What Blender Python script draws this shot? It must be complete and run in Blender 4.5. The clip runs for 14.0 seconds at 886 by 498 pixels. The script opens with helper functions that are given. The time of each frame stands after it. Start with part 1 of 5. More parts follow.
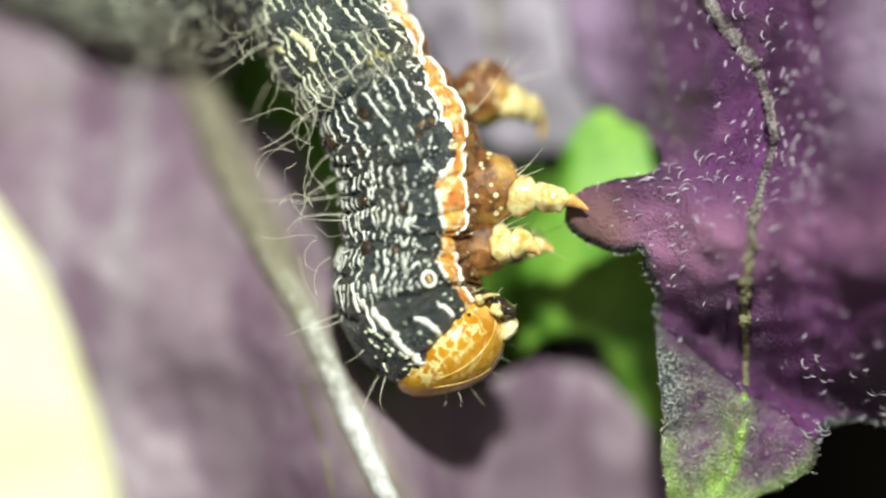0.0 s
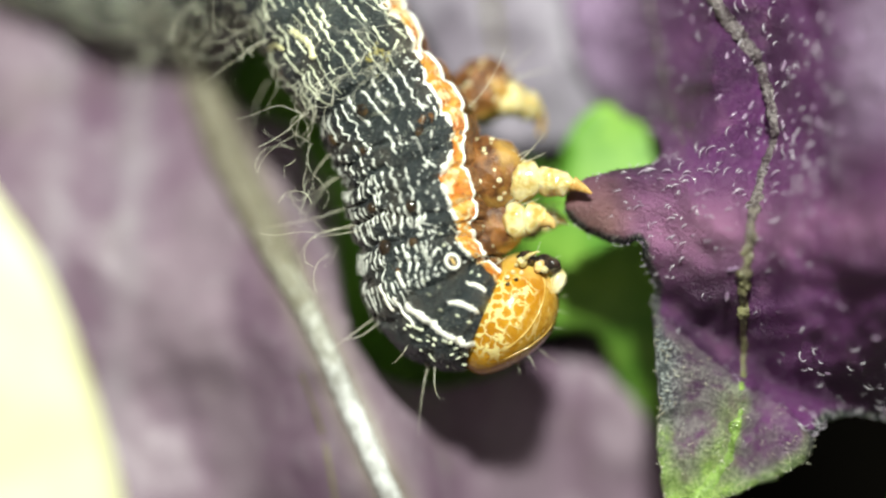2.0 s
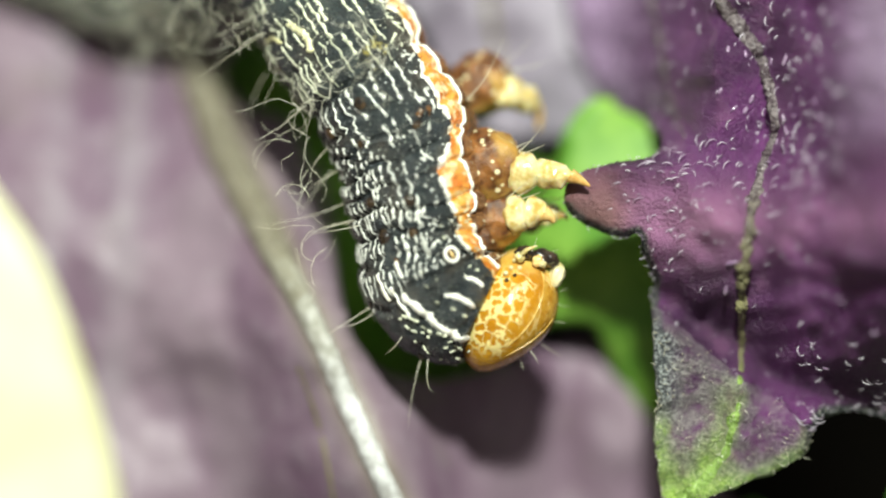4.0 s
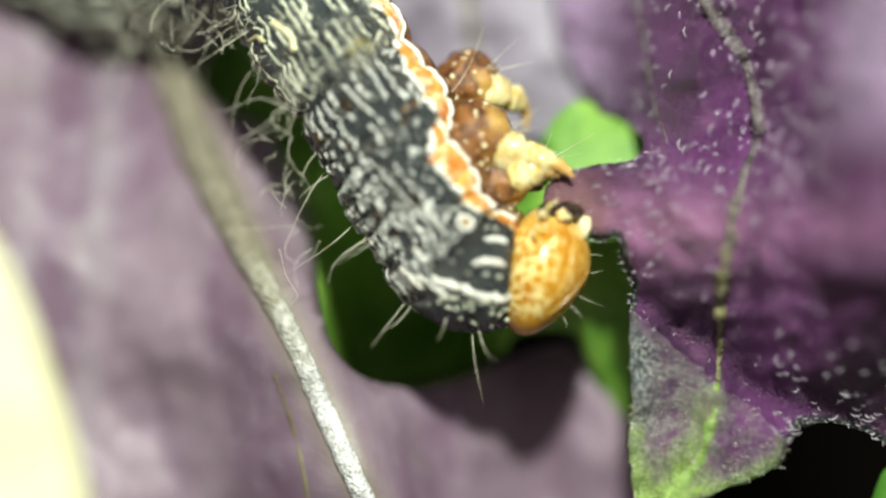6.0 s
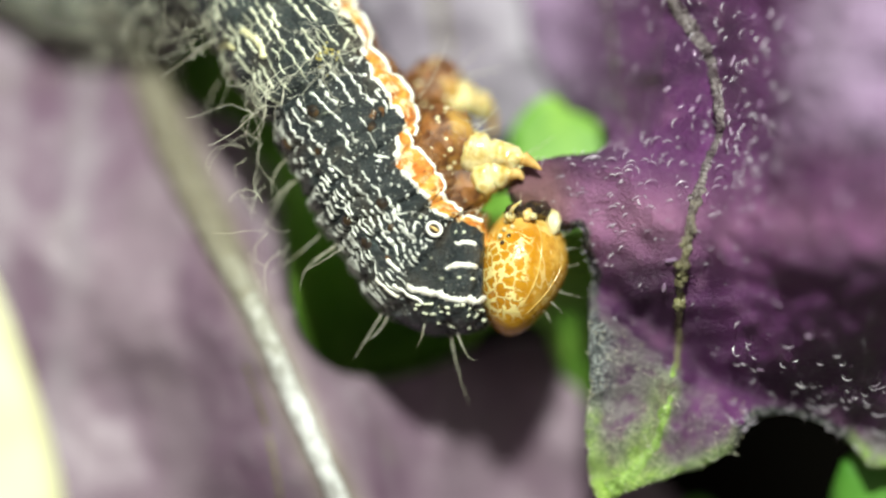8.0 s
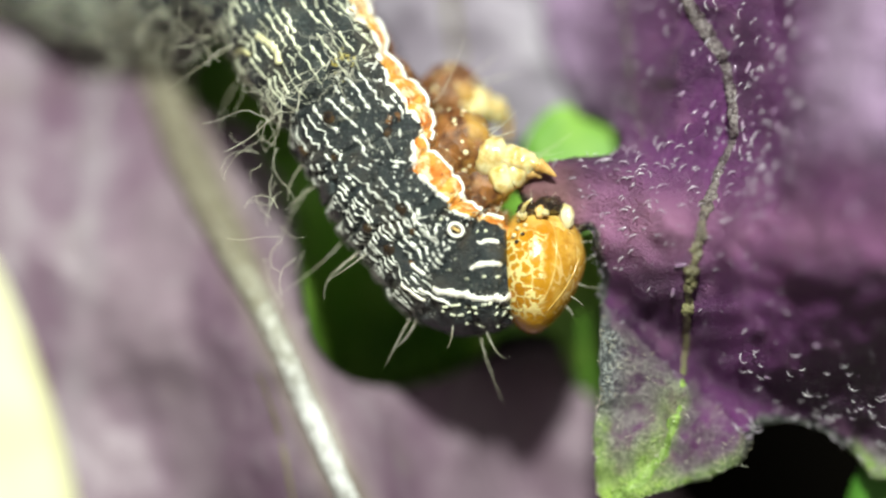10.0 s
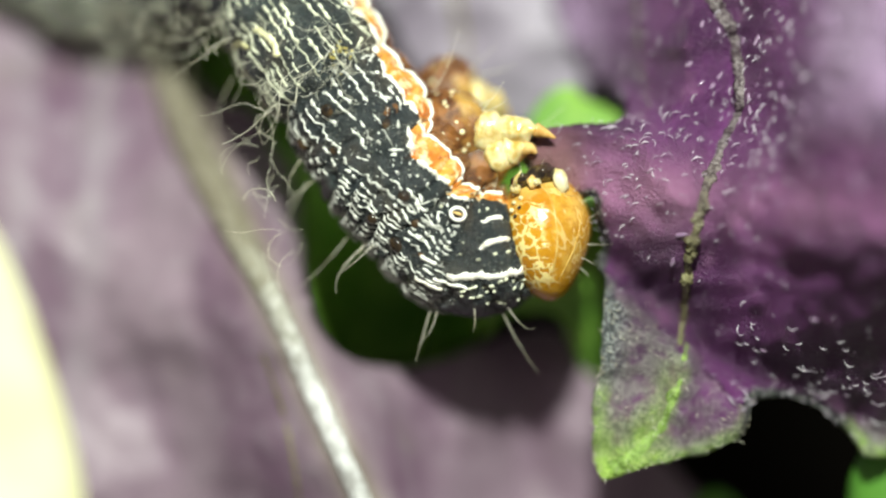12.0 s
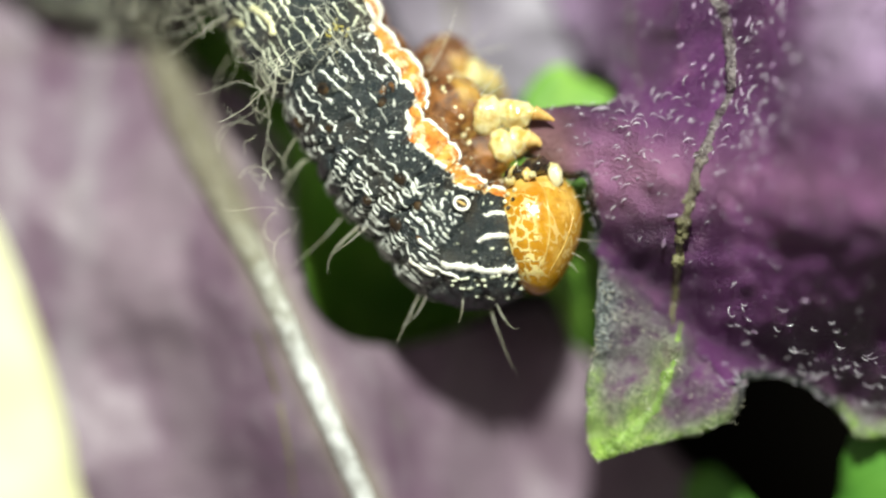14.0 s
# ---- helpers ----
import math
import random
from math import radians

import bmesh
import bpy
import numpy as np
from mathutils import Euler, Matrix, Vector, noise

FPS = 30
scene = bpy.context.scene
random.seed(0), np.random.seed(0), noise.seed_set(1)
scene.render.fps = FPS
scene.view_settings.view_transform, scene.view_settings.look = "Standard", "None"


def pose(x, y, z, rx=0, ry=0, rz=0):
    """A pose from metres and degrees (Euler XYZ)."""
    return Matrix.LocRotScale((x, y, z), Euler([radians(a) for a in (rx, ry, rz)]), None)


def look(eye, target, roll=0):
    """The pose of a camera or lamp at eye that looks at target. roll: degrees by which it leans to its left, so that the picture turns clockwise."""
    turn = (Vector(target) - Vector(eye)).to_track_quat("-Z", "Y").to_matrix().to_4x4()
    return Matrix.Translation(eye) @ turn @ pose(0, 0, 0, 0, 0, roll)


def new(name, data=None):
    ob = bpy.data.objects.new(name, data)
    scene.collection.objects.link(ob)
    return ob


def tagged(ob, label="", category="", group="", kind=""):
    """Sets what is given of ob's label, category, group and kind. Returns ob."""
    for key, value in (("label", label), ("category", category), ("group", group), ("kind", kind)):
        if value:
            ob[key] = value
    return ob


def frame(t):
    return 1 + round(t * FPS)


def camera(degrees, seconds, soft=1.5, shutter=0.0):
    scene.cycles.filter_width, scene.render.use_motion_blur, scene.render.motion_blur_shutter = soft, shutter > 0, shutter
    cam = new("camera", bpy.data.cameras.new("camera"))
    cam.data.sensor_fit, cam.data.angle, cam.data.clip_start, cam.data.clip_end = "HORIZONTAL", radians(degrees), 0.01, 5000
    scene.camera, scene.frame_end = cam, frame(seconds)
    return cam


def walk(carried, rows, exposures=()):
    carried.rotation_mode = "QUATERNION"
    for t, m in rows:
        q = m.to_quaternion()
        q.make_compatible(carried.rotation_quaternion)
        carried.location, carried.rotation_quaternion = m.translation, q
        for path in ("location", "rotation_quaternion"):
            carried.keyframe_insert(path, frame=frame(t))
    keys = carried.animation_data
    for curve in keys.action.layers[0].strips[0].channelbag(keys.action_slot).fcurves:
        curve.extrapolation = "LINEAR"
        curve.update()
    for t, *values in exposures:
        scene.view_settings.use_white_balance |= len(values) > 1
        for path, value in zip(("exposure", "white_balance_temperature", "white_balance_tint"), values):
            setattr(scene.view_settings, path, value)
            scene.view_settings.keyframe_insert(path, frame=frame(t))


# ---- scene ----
# A macro shot: a caterpillar head down on a purple leaf. One plan unit is 0.013 mm; u runs right and v down,
# z is towards the lens; lines of sight spread from the lens at height D.
D = 0.08
K = 13e-6


def at(u, v, z_mm=0.0):
    """Plan units and a height in millimetres, as a place in the world."""
    z = z_mm * 1e-3
    s = K * (D - z) / D
    return Vector(((u - 784) * s, (441 - v) * s, z))


# ---- camera and its way (millimetres) ----
cam = camera(14.525, 14.0, soft=2.3)
cam.data.dof.use_dof = True
cam.data.dof.focus_distance = D + 0.0004
cam.data.dof.aperture_fstop = 15
walk(cam, [(t, pose(x * 1e-3, y * 1e-3, D + z * 1e-3)) for t, x, y, z in [
    (0, -0.063, 0.063, -0.35), (0.5, 0.022, 0.274, -0.3), (1, 0.063, 0.105, -0.1), (1.5, -0, 0, 0),
    (2, -0.084, -0.085, -0.2), (4.5, 0.043, -0.36, -0.4), (5, 0.169, -0.528, -0.9), (5.5, 0.19, -0.401, -1.3),
    (6, 0.507, -0.106, -1.4), (6.5, 0.761, 0.105, -0.4), (7, 1.076, 0.211, -0.1), (7.5, 1.309, -0.022, 0.05),
    (8, 1.266, -0.274, 0.1), (8.5, 1.182, 0, 0.05), (11, 0.865, -0.252, -0.05), (11.5, 0.929, -0.485, 0),
    (12, 0.845, -0.526, 0.05), (12.5, 0.802, -0.548, 0.05), (13, 0.823, -0.506, 0.0), (13.5, 0.886, -0.759, 0.05),
    (14, 1.013, -1.054, 0.1),
]])

# ---- light: one small macro lamp above the lens, a dark surrounding ----
world = bpy.data.worlds.new("world")
world.use_nodes = True
world.node_tree.nodes["Background"].inputs[0].default_value = (1.0, 0.98, 0.86, 1)
world.node_tree.nodes["Background"].inputs[1].default_value = 0.185
scene.world = world
lamp_data = bpy.data.lights.new("macro_lamp", "AREA")
lamp_data.shape, lamp_data.size = "DISK", 0.004
lamp_data.energy, lamp_data.color = 0.109, (0.925, 1.0, 0.875)
macro_lamp = new("macro_lamp", lamp_data)
macro_lamp.matrix_world = look((0.004, 0.036, 0.060), (0, 0, -0.002))
scene.view_settings.exposure = 0.0


# ---- material helpers ----
class Mat:
    """A node material with short ways to add nodes."""

    def __init__(self, name, rough=0.5, spec=0.5):
        self.m = bpy.data.materials.new(name)
        self.m.use_nodes = True
        self.t = self.m.node_tree
        self.p = self.t.nodes["Principled BSDF"]
        self.p.inputs["Roughness"].default_value = rough
        self.p.inputs["Specular IOR Level"].default_value = spec

    def put(self, sock, value):
        if hasattr(value, "is_output"):
            self.t.links.new(value, sock)
        elif isinstance(value, (tuple, list)) and len(value) == 3 and sock.type == "RGBA":
            sock.default_value = (*value, 1)
        else:
            sock.default_value = value

    def math(self, op, a, b=0.0, c=0.0):
        n = self.t.nodes.new("ShaderNodeMath")
        n.operation = op
        for i, x in enumerate((a, b, c)):
            self.put(n.inputs[i], x)
        return n.outputs[0]

    def smooth(self, x, lo, hi):
        n = self.t.nodes.new("ShaderNodeMapRange")
        n.interpolation_type = "SMOOTHSTEP"
        self.put(n.inputs[0], x)
        self.put(n.inputs[1], lo)
        self.put(n.inputs[2], hi)
        return n.outputs[0]

    def mix(self, f, a, b):
        n = self.t.nodes.new("ShaderNodeMix")
        n.data_type = "RGBA"
        self.put(n.inputs[0], f)
        self.put(n.inputs[6], a)
        self.put(n.inputs[7], b)
        return n.outputs[2]

    def noise(self, scale, vec=None, detail=3.0, rough=0.55, distort=0.0):
        n = self.t.nodes.new("ShaderNodeTexNoise")
        self.put(n.inputs["Scale"], scale)
        self.put(n.inputs["Detail"], detail)
        self.put(n.inputs["Roughness"], rough)
        self.put(n.inputs["Distortion"], distort)
        self.t.links.new(vec if vec else self.coords(), n.inputs["Vector"])
        return n.outputs[0]

    def cells(self, scale, vec=None, feature="F1"):
        n = self.t.nodes.new("ShaderNodeTexVoronoi")
        n.feature = feature
        self.put(n.inputs["Scale"], scale)
        self.t.links.new(vec if vec else self.coords(), n.inputs["Vector"])
        return n.outputs["Distance"]

    def coords(self):
        """Object coordinates in millimetres."""
        c = self.t.nodes.new("ShaderNodeTexCoord")
        return self.scaled(c.outputs["Object"], (1000, 1000, 1000))

    def uv(self):
        n = self.t.nodes.new("ShaderNodeUVMap")
        n.uv_map = "skin"
        return n.outputs[0]

    def scaled(self, vec, s):
        n = self.t.nodes.new("ShaderNodeVectorMath")
        n.operation = "MULTIPLY"
        self.t.links.new(vec, n.inputs[0])
        n.inputs[1].default_value = s
        return n.outputs[0]

    def split(self, vec):
        n = self.t.nodes.new("ShaderNodeSeparateXYZ")
        self.t.links.new(vec, n.inputs[0])
        return n.outputs

    def bump(self, height, dist_mm, strength=1.0):
        n = self.t.nodes.new("ShaderNodeBump")
        n.inputs["Strength"].default_value = strength
        n.inputs["Distance"].default_value = dist_mm * 1e-3
        self.t.links.new(height, n.inputs["Height"])
        self.t.links.new(n.outputs[0], self.p.inputs["Normal"])

    def colour(self, value):
        self.put(self.p.inputs["Base Color"], value)
        return self


# ---- materials ----
def purple_leaf_material(name, deep, mid, pale, vein_green, spec, rough):
    m = Mat(name, rough, spec)
    turned = m.t.nodes.new("ShaderNodeMapping")
    turned.inputs["Rotation"].default_value = (0, 0, radians(-22))
    turned.inputs["Scale"].default_value = (1.0, 0.22, 1.0)
    m.t.links.new(m.coords(), turned.inputs["Vector"])
    big = m.noise(0.34, turned.outputs[0], 3)
    small = m.noise(1.6, detail=4)
    fine = m.noise(9.0, detail=3)
    c = m.mix(m.smooth(big, 0.3, 0.7), deep, mid)
    c = m.mix(m.math("MULTIPLY", m.smooth(small, 0.45, 0.8), 0.16), c, pale)
    tone = m.split(m.uv())[1]
    c = m.mix(m.math("MULTIPLY", m.math("MAXIMUM", tone, 0.0), m.math("MULTIPLY_ADD", small, 0.7, 0.3)), c, pale)
    c = m.mix(m.math("MAXIMUM", m.math("MULTIPLY", tone, -1.0), 0.0), c, (0.20, 0.18, 0.11))
    g = m.math("MULTIPLY", m.smooth(m.noise(0.45, detail=4), 0.55, 0.75), vein_green)
    c = m.mix(g, c, (0.16, 0.20, 0.06))
    m.colour(c)
    m.put(m.p.inputs["Roughness"], m.math("MULTIPLY_ADD", small, 0.3, rough - 0.15))
    m.bump(m.math("MULTIPLY_ADD", fine, 0.35, small), 0.08, 0.4)
    return m.m


MAT_LEAF_BACK = purple_leaf_material("pale_purple_leaf", (0.145, 0.082, 0.132), (0.260, 0.190, 0.238), (0.42, 0.385, 0.42), 0.12, 0.4, 0.5)
MAT_LEAF_PALE = purple_leaf_material("lilac_leaf", (0.215, 0.175, 0.232), (0.325, 0.288, 0.350), (0.44, 0.41, 0.47), 0.10, 0.4, 0.5)


def bitten_leaf_material():
    """Deep purple blade that turns green towards its torn lower tip."""
    m = Mat("deep_purple_leaf", 0.36, 0.5)
    small = m.noise(1.3, detail=4)
    fine = m.noise(13.0, detail=4, rough=0.65)
    big = m.noise(0.22, detail=2)
    c = m.mix(m.smooth(big, 0.32, 0.68), (0.044, 0.010, 0.047), (0.134, 0.030, 0.140))
    c = m.mix(m.math("MULTIPLY", m.smooth(small, 0.5, 0.8), 0.5), c, (0.22, 0.09, 0.19))
    c = m.mix(m.math("MULTIPLY", m.smooth(fine, 0.5, 0.72), 0.2), c, (0.30, 0.16, 0.26))
    uv = m.split(m.uv())
    edge = m.math("ADD", uv[0], m.math("MULTIPLY", m.math("SUBTRACT", small, 0.5), 0.5))
    tip = m.math("MINIMUM", m.math("MAXIMUM", uv[1], 0.0), 1.0)
    fresh = m.math("MAXIMUM", m.math("SUBTRACT", uv[1], 1.0), 0.0)
    # Highlights of the bulge and fold painted pale; left side and lip tint too.
    sheen_and_pale = m.math("MULTIPLY", m.math("MAXIMUM", m.math("MULTIPLY", uv[1], -1.0), 0.0), m.math("MULTIPLY_ADD", small, 0.5, 0.6))
    sheen_and_lip_tint = m.mix(m.smooth(m.split(m.coords())[1], -1.6, -2.8), (0.37, 0.260, 0.405), (0.38, 0.170, 0.300))
    sheen_and_lip_tint = m.mix(m.smooth(m.split(m.coords())[0], -2.7, -3.7), sheen_and_lip_tint, m.mix(m.smooth(m.split(m.coords())[1], -1.2, -2.0), sheen_and_lip_tint, (0.25, 0.125, 0.125)))
    c = m.mix(sheen_and_pale, c, sheen_and_lip_tint)
    low = m.smooth(m.split(m.coords())[1], -0.7, -1.7)
    crust = m.math("MULTIPLY", m.math("MULTIPLY", m.smooth(edge, 0.75, 0.15), tip), m.math("SUBTRACT", 1.0, low))
    green = m.math("MULTIPLY", m.math("MULTIPLY", m.smooth(edge, 0.42, 0.05), tip), low)
    c = m.mix(green, c, m.mix(m.smooth(fine, 0.35, 0.65), (0.17, 0.34, 0.03), (0.42, 0.60, 0.12)))
    greyed = m.math("MULTIPLY", m.smooth(m.noise(2.4, detail=6, rough=0.7), 0.34, 0.56), m.math("MULTIPLY", tip, 0.75))
    c = m.mix(greyed, c, m.mix(m.smooth(fine, 0.35, 0.65), (0.09, 0.085, 0.085), (0.32, 0.30, 0.28)))
    c = m.mix(m.math("MULTIPLY", crust, 0.85), c, m.mix(m.smooth(fine, 0.46, 0.62), (0.030, 0.038, 0.042), (0.40, 0.43, 0.42)))
    fresh = m.math("MULTIPLY", fresh, m.math("MULTIPLY_ADD", m.smooth(small, 0.35, 0.65), 0.6, 0.4))
    c = m.mix(fresh, c, m.mix(m.smooth(fine, 0.35, 0.65), (0.18, 0.33, 0.035), (0.42, 0.57, 0.14)))
    specks = m.math("MULTIPLY", m.smooth(m.cells(6.5), 0.16, 0.06), m.math("MULTIPLY", tip, m.smooth(small, 0.4, 0.6)))
    c = m.mix(specks, c, (0.66, 0.66, 0.58))
    rim = m.math("MULTIPLY", m.smooth(m.math("MULTIPLY_ADD", m.math("SUBTRACT", small, 0.5), -0.25, edge), 0.26, 0.07), m.math("SUBTRACT", 1.0, tip))
    c = m.mix(rim, c, m.mix(m.smooth(fine, 0.50, 0.66), (0.015, 0.02, 0.022), (0.36, 0.36, 0.31)))
    m.colour(c)
    m.put(m.p.inputs["Roughness"], m.math("MULTIPLY_ADD", fine, 0.35, 0.18))
    m.bump(m.math("MULTIPLY_ADD", fine, 0.9, small), 0.13, 1.0)
    return m.m


MAT_LEAF_FRONT = bitten_leaf_material()


def plain_material(name, a, b, scale, rough=0.5, spec=0.5, relief=0.03, sss=0.0):
    m = Mat(name, rough, spec)
    n = m.noise(scale, detail=4)
    m.colour(m.mix(m.smooth(n, 0.3, 0.7), a, b))
    m.bump(n, relief, 0.6)
    if sss:
        m.p.inputs["Subsurface Weight"].default_value = sss
        m.p.inputs["Subsurface Radius"].default_value = (0.5e-3, 0.3e-3, 0.1e-3)
        m.p.inputs["Subsurface Scale"].default_value = 1.0
    return m.m


MAT_GREEN = plain_material("green_leaf", (0.075, 0.22, 0.018), (0.21, 0.39, 0.055), 0.7, 0.55, 0.35, 0.05)
# Darker copy of the green leaf; the shade below is put into its colour.
MAT_SHADED_GREEN = plain_material("shaded_green_leaf", (0.045, 0.16, 0.016), (0.10, 0.27, 0.034), 0.5, 0.45, 0.4, 0.05)
MAT_YELLOW = plain_material("yellowed_leaf", (0.70, 0.68, 0.37), (0.77, 0.75, 0.49), 0.4, 0.5, 0.4, 0.04)


def rib_material(name, colours, rough, relief):
    """A rib whose colour changes along its length: three (place, dark, light) stops."""
    m = Mat(name, rough, 0.6)
    n = m.noise(2.6, detail=5)
    fine = m.noise(11.0, detail=3)
    x = m.math("MULTIPLY_ADD", m.math("SUBTRACT", n, 0.5), 0.12, m.split(m.uv())[0])
    c = None
    for where, a, b in colours:
        layer = m.mix(m.smooth(m.math("MULTIPLY_ADD", fine, 0.4, m.math("MULTIPLY", n, 0.6)), 0.38, 0.62), a, b)
        c = layer if c is None else m.mix(m.smooth(x, where - 0.10, where + 0.10), c, layer)
    m.colour(c)
    m.bump(m.math("ADD", n, fine), relief, 0.9)
    return m.m


MAT_RIB = rib_material("pale_rib", ((0, (0.21, 0.18, 0.13), (0.30, 0.27, 0.20)), (0.5, (0.28, 0.26, 0.18), (0.42, 0.40, 0.32)),
                                    (0.58, (0.50, 0.48, 0.47), (0.95, 0.94, 0.95))), 0.25, 0.14)
MAT_VEIN = rib_material("front_vein", ((0, (0.050, 0.032, 0.040), (0.22, 0.185, 0.190)), (0.45, (0.105, 0.090, 0.048), (0.23, 0.215, 0.105)),
                                       (0.74, (0.15, 0.24, 0.05), (0.34, 0.50, 0.13))), 0.2, 0.12)
MAT_BLISTER = plain_material("leaf_blister", (0.17, 0.085, 0.18), (0.34, 0.25, 0.35), 4.0, 0.2, 0.8, 0.01)
# Soil blackened in its colour to stand for deep shade under the plant.
MAT_SOIL = plain_material("shaded_soil", (0.002, 0.0018, 0.0015), (0.006, 0.005, 0.004), 0.05, 0.95, 0.0, 0.5)
MAT_FIBRE = plain_material("pale_fibre", (0.60, 0.56, 0.42), (0.86, 0.83, 0.70), 2.0, 0.4, 0.5, 0.0)
MAT_CLEAR = plain_material("clear_hair", (0.32, 0.24, 0.33), (0.74, 0.69, 0.76), 3.0, 0.15, 0.9, 0.0)
MAT_SETA = plain_material("pale_hair", (0.50, 0.45, 0.32), (0.75, 0.72, 0.60), 2.0, 0.3, 0.5, 0.0)
MAT_LEG = plain_material("pale_leg", (0.52, 0.34, 0.08), (0.85, 0.75, 0.42), 3.2, 0.2, 0.7, 0.04, 0.25)
MAT_CLAW = plain_material("amber_claw", (0.50, 0.24, 0.05), (0.80, 0.56, 0.22), 4.0, 0.2, 0.6, 0.01)
MAT_BLACK = plain_material("dark_mouth", (0.008, 0.006, 0.005), (0.05, 0.03, 0.02), 4.0, 0.08, 0.8, 0.06)
MAT_PALE_MOUTH = plain_material("pale_mouthpart", (0.50, 0.40, 0.16), (0.78, 0.70, 0.44), 3.0, 0.15, 0.6, 0.01)


def brown_material():
    m = Mat("brown_leg_base", 0.3, 0.5)
    n = m.noise(3.0, detail=5)
    dots = m.smooth(m.math("MULTIPLY_ADD", n, 0.25, m.cells(3.6)), 0.42, 0.32)
    c = m.mix(m.smooth(n, 0.3, 0.7), (0.07, 0.022, 0.008), (0.29, 0.115, 0.03))
    c = m.mix(m.smooth(m.noise(0.8, detail=3), 0.5, 0.66), c, (0.46, 0.26, 0.06))
    c = m.mix(dots, c, (0.80, 0.68, 0.42))
    m.colour(c)
    m.bump(m.math("MULTIPLY_ADD", m.noise(16.0, detail=4), 1.0, m.math("MULTIPLY", dots, 0.4)), 0.04, 0.9)
    m.p.inputs["Subsurface Weight"].default_value = 0.15
    m.p.inputs["Subsurface Radius"].default_value = (0.4e-3, 0.2e-3, 0.08e-3)
    m.p.inputs["Subsurface Scale"].default_value = 1.0
    return m.m


MAT_BROWN = brown_material()


def skin_material(name, kind):
    """Black wrinkled skin, an orange flank stripe and a brown underside.
    The skin map runs along the body and around it from the flank stripe, in millimetres."""
    m = Mat(name, 0.3, 0.9)
    uv = m.uv()
    along, round_ = m.split(uv)[0], m.split(uv)[1]
    wob2 = m.noise(4.5, uv, 2, 0.5)
    grain = m.noise(24.0, uv, 3, 0.65)
    wrinkle = m.noise(1.0, m.scaled(uv, (9.0, 2.4, 1)), 4, 0.6)
    specks = m.math("MULTIPLY", m.smooth(m.cells(8.0, uv), 0.26, 0.14), m.smooth(m.noise(2.1, uv, 3), 0.46, 0.58))
    black = m.mix(m.smooth(grain, 0.35, 0.7), (0.008, 0.0115, 0.014), (0.030, 0.040, 0.044))
    black = m.mix(m.math("MULTIPLY", m.smooth(m.noise(0.9, uv, 3), 0.50, 0.70), 0.8), black, (0.050, 0.040, 0.030))
    black = m.mix(m.smooth(m.noise(1.7, uv, 3), 0.66, 0.74), black, (0.21, 0.085, 0.016))
    if kind == "rear":
        black = m.mix(m.math("MULTIPLY", m.smooth(m.noise(1.1, uv, 3), 0.45, 0.65), 0.8), black, (0.050, 0.064, 0.064))
    crumbs = m.math("MULTIPLY", m.smooth(m.noise(15.0, uv, 4, 0.7), 0.54, 0.66), m.smooth(m.noise(1.3, uv, 3), 0.36, 0.60))
    black = m.mix(m.math("MULTIPLY", crumbs, 0.6), black, (0.20, 0.19, 0.16))
    c = m.mix(m.math("MULTIPLY", specks, 0.5), black, (0.50, 0.50, 0.42))
    # the flank stripe
    scallop = m.math("MULTIPLY", m.math("SINE", m.math("MULTIPLY", along, 6.0)), 0.04)
    s = m.math("ADD", round_, m.math("ADD", scallop, m.math("MULTIPLY", m.math("SUBTRACT", wob2, 0.5), 0.16)))
    inner = m.math("SUBTRACT", 0.30, m.math("ABSOLUTE", s))
    orange = m.mix(m.smooth(m.noise(2.6, uv, 4), 0.35, 0.65), (0.68, 0.18, 0.014), (0.89, 0.43, 0.070))
    pale = 0.41 if kind == "rear" else 0.49
    orange = m.mix(m.smooth(m.noise(3.4, uv, 4), pale, pale + 0.14), orange, (0.93, 0.76, 0.42))
    orange = m.mix(m.smooth(m.noise(7.0, uv, 2), 0.64, 0.72), orange, (0.36, 0.07, 0.015))
    under = m.mix(m.smooth(m.noise(2.2, uv, 5), 0.3, 0.7), (0.10, 0.035, 0.012), (0.36, 0.16, 0.05))
    under = m.mix(m.smooth(m.cells(2.6, uv), 0.2, 0.12), under, (0.7, 0.6, 0.4))
    c = m.mix(m.smooth(s, 0.30, 0.34), c, under)
    c = m.mix(m.smooth(inner, -0.02, 0.02), c, orange)
    m.colour(c)
    h = m.math("ADD", m.math("MULTIPLY", grain, 0.45), m.math("MULTIPLY_ADD", wrinkle, 1.2, m.math("MULTIPLY", specks, 0.4)))
    m.bump(h, 0.13, 1.0)
    m.put(m.p.inputs["Roughness"], m.math("MULTIPLY_ADD", grain, 0.30, 0.06))
    return m.m


MAT_SKIN = skin_material("black_skin", "chest")
MAT_SKIN_REAR = skin_material("black_rear_skin", "rear")


def ridge_material(name, dull, bright, sheen):
    """Raised cream or white lines, each of its own brightness, worn and crumbly."""
    m = Mat(name, 0.28, sheen)
    one = m.t.nodes.new("ShaderNodeNewGeometry").outputs["Random Per Island"]
    crumbs = m.noise(20.0, detail=3, rough=0.7)
    f = m.math("MULTIPLY", m.math("MULTIPLY_ADD", m.smooth(crumbs, 0.34, 0.60), 0.75, 0.25), m.math("MULTIPLY_ADD", m.smooth(one, 0.0, 0.6), 0.65, 0.35))
    m.colour(m.mix(f, dull, bright))
    m.bump(crumbs, 0.02, 0.7)
    return m.m


